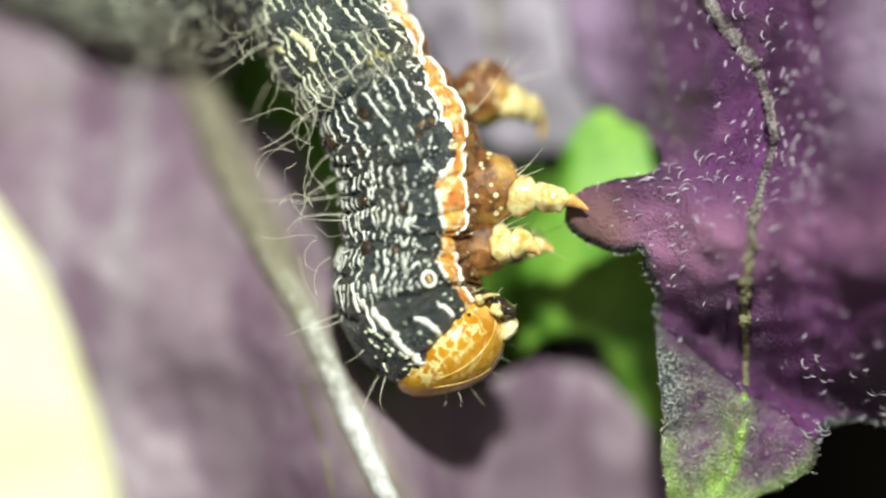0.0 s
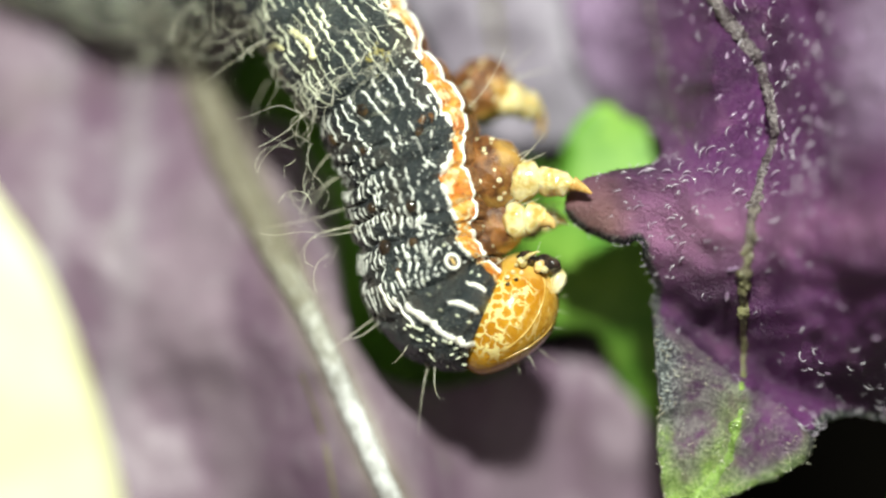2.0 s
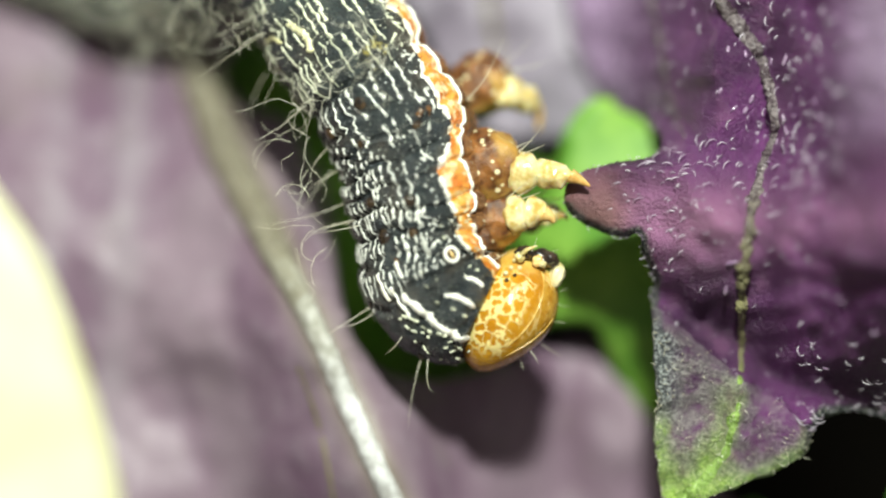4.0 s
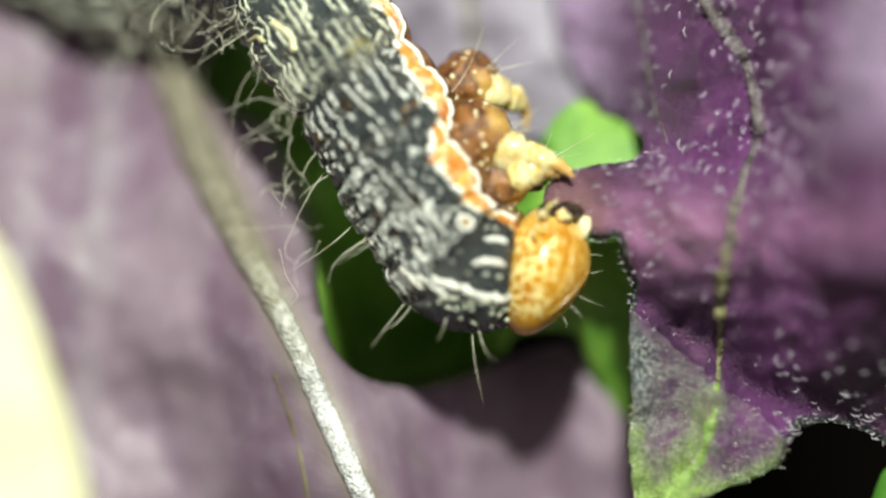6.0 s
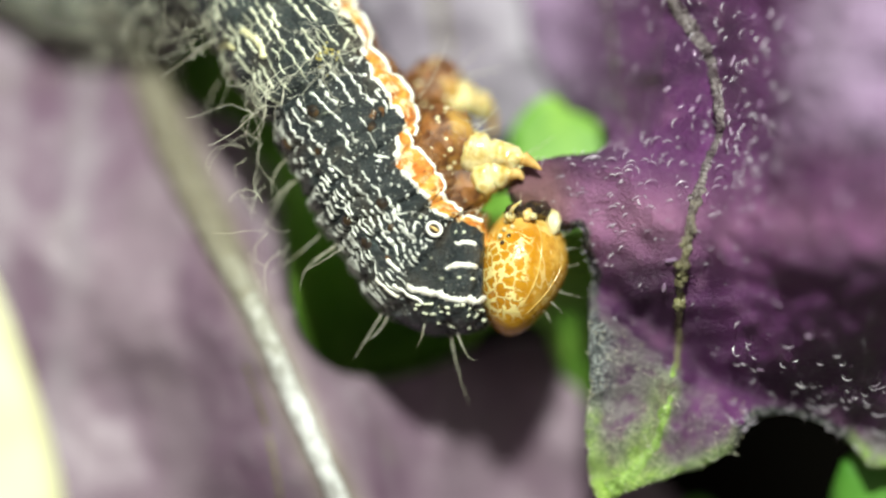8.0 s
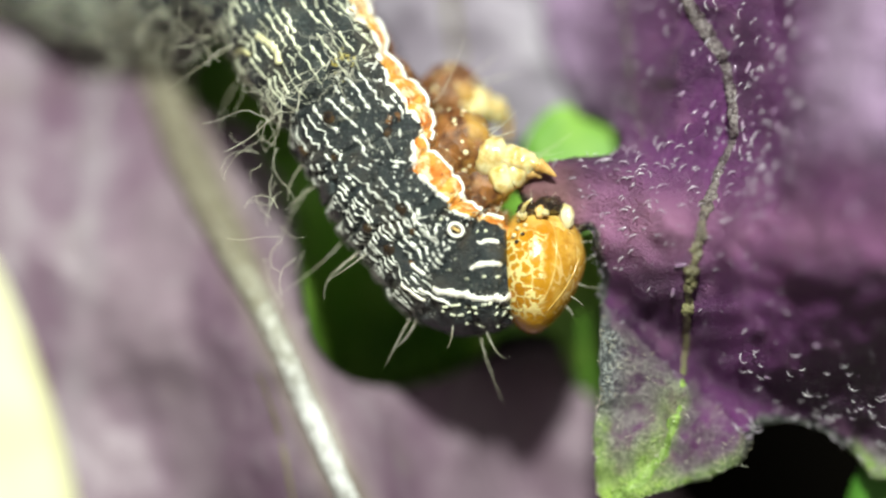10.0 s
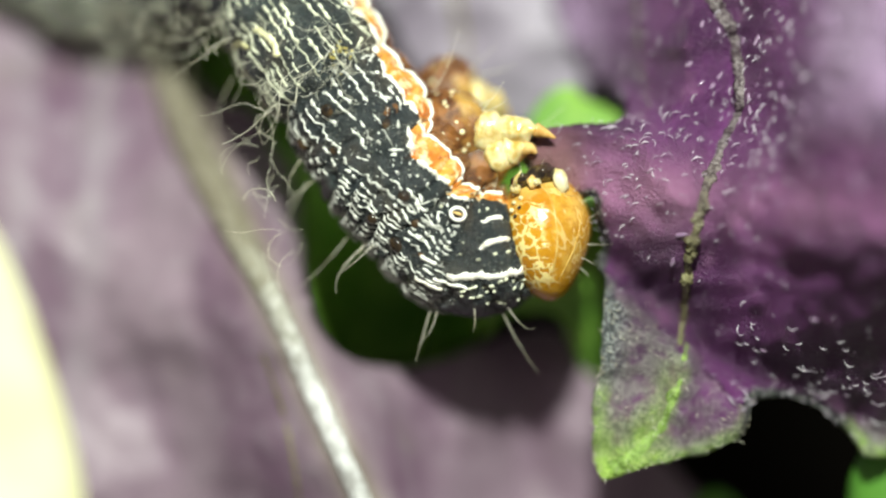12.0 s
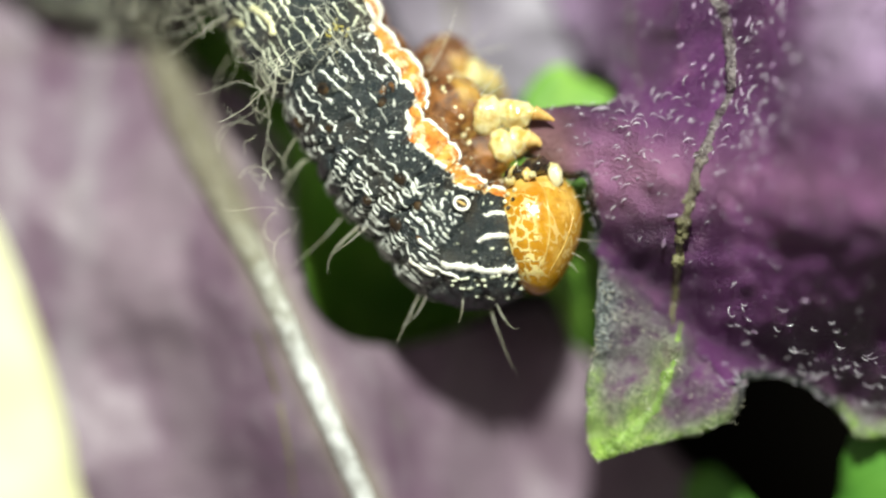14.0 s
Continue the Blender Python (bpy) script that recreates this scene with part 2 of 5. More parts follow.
MAT_LINE = ridge_material("cream_skin_line", (0.20, 0.195, 0.17), (0.96, 0.95, 0.88), 0.6)
MAT_LINE_REAR = ridge_material("yellowish_skin_line", (0.10, 0.10, 0.07), (0.90, 0.90, 0.68), 0.6)
MAT_PATCH = ridge_material("pale_yellow_patch", (0.50, 0.46, 0.22), (0.88, 0.84, 0.52), 0.5)
MAT_RIM = ridge_material("white_stripe_rim", (0.60, 0.48, 0.32), (0.96, 0.95, 0.90), 0.6)


def head_material():
    """Amber shell with a pale net on its side; the skin map runs across the face and up to the mouth."""
    m = Mat("amber_head", 0.16, 0.6)
    pos = m.coords()
    side, up = m.split(m.uv())[0], m.split(m.uv())[1]
    bent = m.t.nodes.new("ShaderNodeVectorMath")
    bent.operation = "MULTIPLY_ADD"
    warp = m.t.nodes.new("ShaderNodeTexNoise")
    warp.inputs["Scale"].default_value, warp.inputs["Detail"].default_value = 6.5, 2.0
    m.t.links.new(pos, warp.inputs["Vector"])
    m.t.links.new(warp.outputs["Color"], bent.inputs[0])
    bent.inputs[1].default_value = (0.24, 0.24, 0.24)
    m.t.links.new(pos, bent.inputs[2])
    gap = m.cells(3.7, bent.outputs[0], "DISTANCE_TO_EDGE")
    thick = m.math("MULTIPLY_ADD", m.smooth(m.noise(2.2, pos, 2), 0.35, 0.65), 0.11, 0.05)
    net = m.smooth(m.math("SUBTRACT", thick, gap), -0.02, 0.05)
    where = m.math("MULTIPLY_ADD", m.math("SUBTRACT", m.noise(2.4, pos, 3), 0.5), 0.5, side)
    net = m.math("MULTIPLY", net, m.smooth(where, 0.34, 0.14))
    net = m.math("MULTIPLY", net, m.smooth(m.math("ABSOLUTE", m.math("ADD", up, 0.08)), 0.86, 0.55))
    base = m.mix(m.smooth(m.noise(0.9, pos, 3), 0.35, 0.7), (0.46, 0.185, 0.006), (0.60, 0.30, 0.02))
    base = m.mix(m.smooth(side, 0.36, 0.55), base, m.mix(m.smooth(m.noise(2.0, pos, 4), 0.35, 0.65), (0.50, 0.24, 0.02), (0.64, 0.37, 0.07)))
    base = m.mix(m.math("MULTIPLY", m.smooth(m.noise(5.5, pos, 5, 0.7), 0.45, 0.65), 0.45), base, (0.36, 0.13, 0.006))
    veins = m.smooth(m.math("ABSOLUTE", m.math("SUBTRACT", m.noise(2.6, m.scaled(pos, (1.0, 0.4, 1.0)), 2), 0.5)), 0.035, 0.012)
    base = m.mix(m.math("MULTIPLY", m.math("MULTIPLY", veins, m.smooth(side, 0.35, 0.5)), 0.55), base, (0.78, 0.58, 0.24))
    c = m.mix(m.math("MULTIPLY", net, 0.9), base, (0.88, 0.72, 0.30))
    pale = m.smooth(m.math("MULTIPLY_ADD", m.noise(2.2, pos, 3), 0.5, up), 0.75, 1.35)
    c = m.mix(m.math("MULTIPLY", pale, 0.5), c, (0.80, 0.62, 0.22))
    m.colour(c)
    m.bump(m.math("ADD", m.math("MULTIPLY", net, 0.5), m.noise(8.0, pos, 3)), 0.03, 0.7)
    m.p.inputs["Subsurface Weight"].default_value = 0.08
    m.p.inputs["Subsurface Radius"].default_value = (0.4e-3, 0.2e-3, 0.05e-3)
    m.p.inputs["Subsurface Scale"].default_value = 1.0
    return m.m


MAT_HEAD = head_material()


# ---- shape helpers ----
def link(name, verts, faces, material, parent=None, label="", origin=None, uvs=None, kind="", flat=False):
    """One mesh object; its vertices are world places at rest, its origin the given place."""
    o = Vector(origin) if origin is not None else Vector((0, 0, 0))
    me = bpy.data.meshes.new(name)
    me.from_pydata([tuple(Vector(v) - o) for v in verts], [], faces)
    me.materials.append(material)
    me.update()
    if uvs is not None:
        layer = me.uv_layers.new(name="skin")
        idx = np.empty(len(me.loops), dtype=np.int32)
        me.loops.foreach_get("vertex_index", idx)
        layer.data.foreach_set("uv", np.asarray(uvs, dtype=np.float32)[idx].ravel())
    if not flat:
        me.polygons.foreach_set("use_smooth", [True] * len(me.polygons))
    ob = new(name, me)
    if parent:
        ob.parent = parent
        base = REST.get(parent.name, Vector((0, 0, 0)))
        ob.location = o - base
    else:
        ob.location = o
    REST[ob.name] = o
    return tagged(ob, label, kind=kind)


REST = {}


def spline(points, per):
    """Smooth curve through points (arrays), open."""
    p = np.array(points, dtype=float)
    p = np.vstack([2 * p[0] - p[1], p, 2 * p[-1] - p[-2]])
    out = []
    for i in range(1, len(p) - 2):
        a, b, c, d = p[i - 1:i + 3]
        for k in range(per):
            t = k / per
            out.append(0.5 * (2 * b + (c - a) * t + (2 * a - 5 * b + 4 * c - d) * t * t + (3 * b - a - 3 * c + d) * t ** 3))
    out.append(p[-2])
    return np.array(out)


def closed_spline(points, per, jag=0.0, seed=1):
    p = np.array(points, dtype=float)
    n = len(p)
    rnd = np.random.RandomState(seed)
    out = []
    for i in range(n):
        a, b, c, d = p[i - 1], p[i], p[(i + 1) % n], p[(i + 2) % n]
        for k in range(per):
            t = k / per
            q = 0.5 * (2 * b + (c - a) * t + (2 * a - 5 * b + 4 * c - d) * t * t + (3 * b - a - 3 * c + d) * t ** 3)
            out.append(q + rnd.normal(0, jag, 2))
    return np.array(out)


def tube(path, radii, sides=8, squash=1.0):
    """Vertices and faces of a round tube with closed ends along places."""
    path = [Vector(q) for q in path]
    verts, faces = [], []
    n = len(path)
    side = None
    for i, q in enumerate(path):
        t = (path[min(i + 1, n - 1)] - path[max(i - 1, 0)]).normalized()
        if side is None:
            side = t.orthogonal().normalized()
        side = (side - t * side.dot(t)).normalized()
        other = t.cross(side)
        for k in range(sides):
            a = 2 * math.pi * k / sides
            verts.append(q + (side * math.cos(a) + other * math.sin(a) * squash) * radii[i])
    for i in range(n - 1):
        for k in range(sides):
            k2 = (k + 1) % sides
            faces.append((i * sides + k, i * sides + k2, (i + 1) * sides + k2, (i + 1) * sides + k))
    faces.append(tuple(range(sides - 1, -1, -1)))
    faces.append(tuple(range((n - 1) * sides, n * sides)))
    return verts, faces


def hair(start, way, length, r, bend, seed, n=8):
    """A fine tapered hair from a place, curving a little."""
    rnd = random.Random(seed)
    way = Vector(way).normalized()
    off = Vector((rnd.uniform(-1, 1), rnd.uniform(-1, 1), rnd.uniform(-0.5, 0.5))) * bend
    path = [Vector(start) + way * length * (i / n) + off * length * (i / n) ** 2 for i in range(n + 1)]
    return tube(path, [r * (1 - 0.85 * i / n) for i in range(n + 1)], 5)


def merged(pieces):
    verts, faces = [], []
    for v, f in pieces:
        o = len(verts)
        verts += list(v)
        faces += [tuple(i + o for i in q) for q in f]
    return verts, faces


def lump(centre, axes, seed=0, rough=0.06, rings=18, sides=24, freq=2.2):
    """A rounded, slightly uneven lump with the given half axes (three vectors)."""
    verts, faces = [], []
    for i in range(rings + 1):
        th = math.pi * i / rings
        for k in range(sides):
            a = 2 * math.pi * k / sides
            d = Vector((math.sin(th) * math.cos(a), math.sin(th) * math.sin(a), math.cos(th)))
            r = 1 + rough * noise.noise(d * freq + Vector((seed * 3.1, 0, 0)))
            verts.append(Vector(centre) + (axes[0] * d.x + axes[1] * d.y + axes[2] * d.z) * r)
    for i in range(rings):
        for k in range(sides):
            k2 = (k + 1) % sides
            faces.append((i * sides + k, (i + 1) * sides + k, (i + 1) * sides + k2, i * sides + k2))
    return verts, faces


# ---- the ground, far below, deep shade in its colour ----
def ground():
    n = 24
    verts, faces = [], []
    for j in range(n + 1):
        for i in range(n + 1):
            x, y = (2 * i / n - 1), (2 * j / n - 1)
            x, y = 4 * x * abs(x) ** 3 + 0.1 * x, 4 * y * abs(y) ** 3 + 0.1 * y
            verts.append((x, y, -0.045 + 0.004 * noise.noise(Vector((x * 60, y * 60, 0)))))
    for j in range(n):
        for i in range(n):
            a = j * (n + 1) + i
            faces.append((a, a + 1, a + n + 2, a + n + 1))
    tagged(link("ground", verts, faces, MAT_SOIL), "soil coloured near black for the deep shade under the plant", "ground", kind="structure")


ground()


# ---- leaves ----
def inside(poly, x, y):
    res = np.zeros(x.shape, dtype=bool)
    n = len(poly)
    for i in range(n):
        x1, y1 = poly[i]
        x2, y2 = poly[(i + 1) % n]
        if y1 == y2:
            continue
        c = ((y1 > y) != (y2 > y)) & (x < (x2 - x1) * (y - y1) / (y2 - y1) + x1)
        res ^= c
    return res


def sheet(outline, step):
    """Grid of plan points inside an outline, border drawn onto it: plan points, faces, distance to the border."""
    lo, hi = outline.min(0), outline.max(0)
    us = np.arange(lo[0] - step, hi[0] + 2 * step, step)
    vs = np.arange(lo[1] - step, hi[1] + 2 * step, step)
    gu, gv = np.meshgrid(us, vs)
    keep_v = inside(outline, gu, gv)
    quads = []
    keep = keep_v[:-1, :-1] & keep_v[1:, :-1] & keep_v[:-1, 1:] & keep_v[1:, 1:]
    w = len(us)
    jj, ii = np.nonzero(keep)
    a = jj * w + ii
    quads = np.stack([a, a + w, a + w + 1, a + 1], 1)
    used, inv = np.unique(quads, return_inverse=True)
    quads = inv.reshape(quads.shape)
    pts = np.stack([gu.ravel()[used], gv.ravel()[used]], 1)
    count = np.bincount(quads.ravel(), minlength=len(pts))
    # distance to the border
    dense = outline
    dist = np.full(len(pts), 1e9)
    near = np.zeros(len(pts), dtype=int)
    for s in range(0, len(pts), 2000):
        d = ((pts[s:s + 2000, None, :] - dense[None]) ** 2).sum(2)
        near[s:s + 2000] = d.argmin(1)
        dist[s:s + 2000] = np.sqrt(d.min(1))
    border = count < 4
    pts[border] = dense[near[border]]
    dist[border] = 0
    return pts, [tuple(int(i) for i in q) for q in quads], dist


def leaf(name, outline, height, step, thick_mm, material, label, category="leaf", origin=None, green=None, parent=None, hidden=None):
    pts, faces, dist = sheet(outline, step)
    if hidden:
        dist = np.array([d if not hidden(u, v) else 60.0 + d for (u, v), d in zip(pts, dist)])
    verts = [at(u, v, height(u, v)) for u, v in pts]
    uvs = np.stack([dist * K * 1e3, np.array([green(u, v) if green else 0.0 for u, v in pts])], 1)
    ob = link(name, verts, faces, material, parent, label, origin, uvs)
    sol = ob.modifiers.new("thickness", "SOLIDIFY")
    sol.thickness, sol.offset = thick_mm * 1e-3, -1
    if parent is None:
        tagged(ob, label, category)
    return ob


def ease(x, lo, hi):
    t = min(1.0, max(0.0, (x - lo) / (hi - lo)))
    return t * t * (3 - 2 * t)


def wave(u, v, f, seed):
    return noise.noise(Vector((u * f, v * f, seed)))


def back_height(u, v):
    """The pale purple leaf: deep at the top, rising to its rib's lower end."""
    rib_u = 360 + (v - 150) * 0.45
    z = -8.9 + 6.2 * ease(v, -50, 680)
    z -= 1.6 * ease(u, 850, 1000)
    z -= 2.2 * ease(u, rib_u + 30, rib_u + 200) * ease(v, 180, 480)
    z -= 2.6 * ease(rib_u - u, 40, 330) * ease(v, 200, 600)
    z += 0.8 * wave(u, v, 0.005, 3.0) + 0.12 * wave(u, v, 0.018, 8.0)
    z += 0.4 * math.exp(-((u - rib_u) / 70.0) ** 2)
    return z


def pale_veins(u, v):
    """Broad pale veins beside the rib, in the skin map; below nought the olive flanks of the rib itself."""
    side = 242 - 0.00009 * (v + 50) ** 2
    return 0.9 * math.exp(-((u - side) / 30.0) ** 2) * (0.6 + 0.4 * wave(u, v, 0.008, 50.0)) + 0.35 * math.exp(-((u - side + 130) / 26.0) ** 2) - 0.9 * math.exp(-((u - 356 - (v - 150) * 0.45) / 34.0) ** 2)


BACK_OUTLINE = closed_spline([(-700, -500), (-100, -560), (420, -420), (505, -100), (446, 60), (404, 112), (400, 160), (436, 204), (500, 230), (530, 262), (542, 298), (572, 326), (588, 390), (596, 460), (608, 545),
                              (632, 622), (684, 672), (760, 690), (840, 680), (900, 655), (960, 628), (1020, 612), (1060, 628), (1100, 690), (1140, 750), (1200, 810), (1330, 960), (1420, 1150),
                              (1200, 1400), (500, 1500), (-300, 1400), (-800, 800)], 24, 0.6, 2)
back_leaf = leaf("back_leaf", BACK_OUTLINE, back_height, 13, 0.25, MAT_LEAF_BACK,
                 "large pale purple leaf with a thick pale rib, bitten edge", green=pale_veins)


def rib_path(points, height, lift):
    return [at(u, v, height(u, v) + lift) for u, v in points]


def along_uv(rings, sides):
    return [(i / (rings - 1), k / sides) for i in range(rings) for k in range(sides)]


rib_pts = spline([(120, -480), (250, -140), (340, 110), (388, 270), (466, 430), (553, 590), (622, 745), (687, 890), (792, 1120), (900, 1350)], 10)
rib_r = [K * (46 - 25 * ease(i / len(rib_pts), 0.2, 0.6)) * (1 + 0.16 * noise.noise(Vector((i * 0.9, 0, 4)))) for i in range(len(rib_pts))]
rv, rf = tube(rib_path(rib_pts, back_height, -0.05), rib_r, 14, 0.8)
link("midrib", rv, rf, MAT_RIB, back_leaf, "thick pale rib, olive to white", uvs=along_uv(len(rib_pts), 14))


MAT_OLIVE_VEIN = plain_material("olive_side_vein", (0.13, 0.11, 0.05), (0.24, 0.21, 0.11), 1.2, 0.4, 0.5, 0.05)


def side_vein(points, wide, sink, material, label):
    line = spline(points, 10)
    n = len(line)
    radii = [K * wide * (0.75 + 0.5 * math.sin(math.pi * i / n)) * (1 + 0.3 * noise.noise(Vector((i * 0.7, wide, 0)))) for i in range(n)]
    link("side_vein", *tube(rib_path(line, back_height, -sink), radii, 12, 1.0), material, back_leaf, label)


side_vein([(500, 600), (540, 690), (572, 790), (592, 900), (600, 1010)], 6, 0.10, MAT_OLIVE_VEIN, "thin olive side vein")


def green_height(u, v):
    return -9.6 + 0.8 * wave(u, v, 0.004, 5.0) + 4.9 * ease(u + 70 * ease(v, 330, 430), 890, 1000) - 2.0 * ease(v, 500, 820) * ease(u, 900, 1000) + 3.6 * ease(700 - u, 0, 110) * ease(v, 250, 380)


GREEN_OUTLINE = closed_spline([(992, 262), (1006, 234), (1030, 206), (1060, 189), (1084, 196), (1096, 212), (1130, 226), (1176, 256), (1240, 320), (1300, 560), (1240, 760), (1165, 800), (1128, 785),
                               (1100, 716), (1070, 642), (1040, 594), (950, 600), (880, 650), (780, 690), (660, 690), (560, 620), (500, 450), (380, 290), (340, 40),
                               (600, 0), (820, 240), (960, 310)], 24, 0.5, 4)
leaf("green_leaf", GREEN_OUTLINE, green_height, 12, 0.22, MAT_GREEN, "fresh green leaf behind the bitten purple leaves")


def pale_height(u, v):
    return -7.5 + 0.9 * wave(u, v, 0.005, 31.0) + 0.4 * wave(u, v, 0.016, 3.0)


PALE_OUTLINE = closed_spline([(560, -420), (1000, -520), (1400, -380), (1420, 0), (1380, 260), (1250, 330), (1100, 290), (985, 262), (900, 270), (810, 190), (740, 60), (640, -120)], 24, 0.6, 5)
upper_leaf = leaf("upper_leaf", PALE_OUTLINE, pale_height, 14, 0.25, MAT_LEAF_PALE, "pale lilac leaf blade behind the caterpillar")


def leaf_vein(parent, points, height, wide, material, label):
    line = spline(points, 10)
    n = len(line)
    radii = [K * wide * (1.1 - 0.5 * i / n) * (1 + 0.25 * noise.noise(Vector((i * 0.7, wide, 0)))) for i in range(n)]
    link("side_vein", *tube(rib_path(line, height, 0.0), radii, 10), material, parent, label)


leaf_vein(upper_leaf, [(846, -240), (858, -60), (866, 40), (878, 120), (884, 200)], pale_height, 10, MAT_OLIVE_VEIN, "olive side vein")


def low_green_height(u, v):
    return -5.2 + 2.4 * ease(u, 1400, 1600) + 0.4 * wave(u, v, 0.006, 9.0)


LOW_GREEN_OUTLINE = closed_spline([(1285, 970), (1318, 906), (1360, 916), (1408, 972), (1480, 1012), (1552, 970), (1568, 885), (1600, 826), (1700, 800), (1800, 950), (1750, 1150), (1400, 1150)], 20, 0.6, 6)
leaf("green_leaf", LOW_GREEN_OUTLINE, low_green_height, 14, 0.2, MAT_SHADED_GREEN, "small green leaf below, shade put into its colour")


def yellow_height(u, v):
    return 6.4 + 0.5 * wave(u, v, 0.004, 12.0) - 0.004 * max(0.0, u)


YELLOW_OUTLINE = closed_spline([(-420, 120), (-120, 250), (0, 380), (62, 470), (110, 570), (150, 680), (185, 800), (215, 930), (240, 1200), (-300, 1250), (-600, 700)], 20, 0.3, 7)
leaf("yellow_leaf", YELLOW_OUTLINE, yellow_height, 16, 0.25, MAT_YELLOW, "pale yellow leaf edge in bright light")


# the bitten front leaf, pulled by the caterpillar
FRONT_PIVOT = at(1345, 130, -1.5)


def front_height(u, v):
    z = -0.95
    z -= 5.6 * ease(1270 - u, 0, 210) * ease(320 - v, 0, 100)
    z += 2.8 * ease(u, 1410, 1620) * ease(560 - v, -260, 340)
    z -= 0.2 * ease(v, 590, 770) * ease(u, 1400, 1490)
    fold = 395 + (u - 1150) * 0.12
    z += 1.5 * math.exp(-((v - fold) / (75.0 if v < fold else 125.0)) ** 2) * ease(u, 1080, 1330) * (1 - 0.6 * ease(u, 1330, 1480))
    z -= 0.8 * math.exp(-((v - valley(u)) / (60.0 if v < valley(u) else 35.0)) ** 2)
    z += 2.5 * ease(u, 1310, 1500) * ease(750 - v, 0, 330)
    z -= 0.35 * math.exp(-((u - 1345) / 26.0) ** 2)
    z += 0.45 * wave(u, v, 0.011, 21.0) + 0.2 * wave(u, v, 0.03, 2.0)
    return z


def valley(u):
    return 540 + (u - 1150) * 0.72 if u < 1330 else 670 + (u - 1330) * 0.35


def green_part(u, v):
    return ease(v - (u - 1150) * 0.70, 535, 605) * (0.62 + 0.38 * ease(1330 - u, 0, 60)) * ease(1440 - u, 0, 30) + 0.9 * ease(v - (u - 1185) * 0.12, 760, 905) + 0.75 * math.exp(-((u - 1308 + 108 * ((v - 650) / 255.0) ** 2) / 30.0) ** 2) * ease(v, 630, 720)


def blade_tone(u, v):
    """Paler tone, below nought in the skin map: highlights painted where the blade bulges and folds, a pale left side
    and lip.
    """
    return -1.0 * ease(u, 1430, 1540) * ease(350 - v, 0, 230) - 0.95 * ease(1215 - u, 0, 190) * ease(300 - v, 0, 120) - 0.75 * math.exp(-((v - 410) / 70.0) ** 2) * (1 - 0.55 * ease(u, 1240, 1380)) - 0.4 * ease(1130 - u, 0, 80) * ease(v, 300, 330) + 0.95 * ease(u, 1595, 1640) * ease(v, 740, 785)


def tip_height(u, v):
    """The tip slides under the blade at the fold."""
    return front_height(u, v) - 0.1 - 0.9 * ease(valley(u) + 20 - v, 0, 70)


BLADE_OUTLINE = closed_spline([(1000, 395), (1045, 425), (1098, 440), (1124, 432), (1132, 470), (1150, 510), (1153, 552), (1230, 618), (1320, 690), (1380, 722),
                               (1425, 768), (1438, 770), (1456, 746), (1510, 740), (1570, 756), (1612, 778), (1644, 804), (1668, 822), (1720, 816), (1800, 840),
                               (1950, 500), (1900, -250), (1500, -420), (1040, -380), (1000, -150), (1005, 60),
                               (1040, 150), (1066, 182), (1086, 222), (1118, 226), (1150, 246), (1162, 272), (1140, 296), (1080, 306), (1015, 328), (990, 362)], 26, 1.1, 9)
TIP_OUTLINE = closed_spline([(1175, 490), (1154, 540), (1153, 600), (1160, 720), (1162, 830),
                             (1185, 918), (1250, 898), (1330, 862), (1400, 832), (1424, 815), (1434, 775), (1420, 690), (1330, 600), (1250, 530)], 26, 1.1, 9)
front_leaf = new("front_leaf")
front_leaf.location = FRONT_PIVOT
REST["front_leaf"] = FRONT_PIVOT
tagged(front_leaf, "deep purple bitten leaf with blisters and a green torn tip", "leaf")
TIP_PIVOT = at(1300, 650, -1.8)
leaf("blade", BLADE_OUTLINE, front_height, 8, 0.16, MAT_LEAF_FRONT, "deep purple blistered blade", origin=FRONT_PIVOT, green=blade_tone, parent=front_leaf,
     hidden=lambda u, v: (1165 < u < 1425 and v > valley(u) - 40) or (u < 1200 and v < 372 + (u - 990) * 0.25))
leaf_tip = leaf("tip", TIP_OUTLINE, tip_height, 8, 0.16, MAT_LEAF_FRONT, "grey-green torn tip", origin=TIP_PIVOT, green=green_part, parent=front_leaf,
                hidden=lambda u, v: u > 1170 and v < valley(u) + 45)


def knobbly_rib(points, height, thin, thick, sink, knob, parent, origin, label, part_of, beads, fade=0.0, swell=0.0, material=MAT_VEIN):
    line = spline(points, 14)
    n = len(line)
    radii = [K * (thin + (thick - thin) * i / n) * (1 + knob * (1 - fade * i / n) * noise.noise(Vector((i * 0.55, 0, thin)))) * ease(i + 1, 0, 1 + swell * n) for i in range(n)]
    path = [at(u + 5 * wave(u, v, 0.05, 77.0), v, height(u, v) - sink) for u, v in line]
    uvs = [(part_of[0] + (part_of[1] - part_of[0]) * x, y) for x, y in along_uv(n, 12)]
    verts, faces = tube(path, radii, 12)
    # small clear beads crowding the rib
    rnd = random.Random(int(thin * 7 + thick))
    for i in range(beads):
        j = int(n * 0.8 * rnd.random() ** 1.6)
        r = K * rnd.uniform(5, 10)
        p = path[j] + Vector((rnd.uniform(-1, 1) * radii[j] * 0.8, 0, radii[j] * 0.5))
        bv, bf = lump(p, (Vector((r, 0, 0)), Vector((0, r * rnd.uniform(0.8, 1.7), 0)), Vector((0, 0, r))), i, 0.4, 8, 12)
        faces += [tuple(q + len(verts) for q in f) for f in bf]
        verts += bv
        uvs += [(part_of[0] + (part_of[1] - part_of[0]) * j / n, 0.0)] * len(bv)
    link("midrib" if swell or fade else "side_vein", verts, faces, material, parent, label, origin, uvs=uvs)


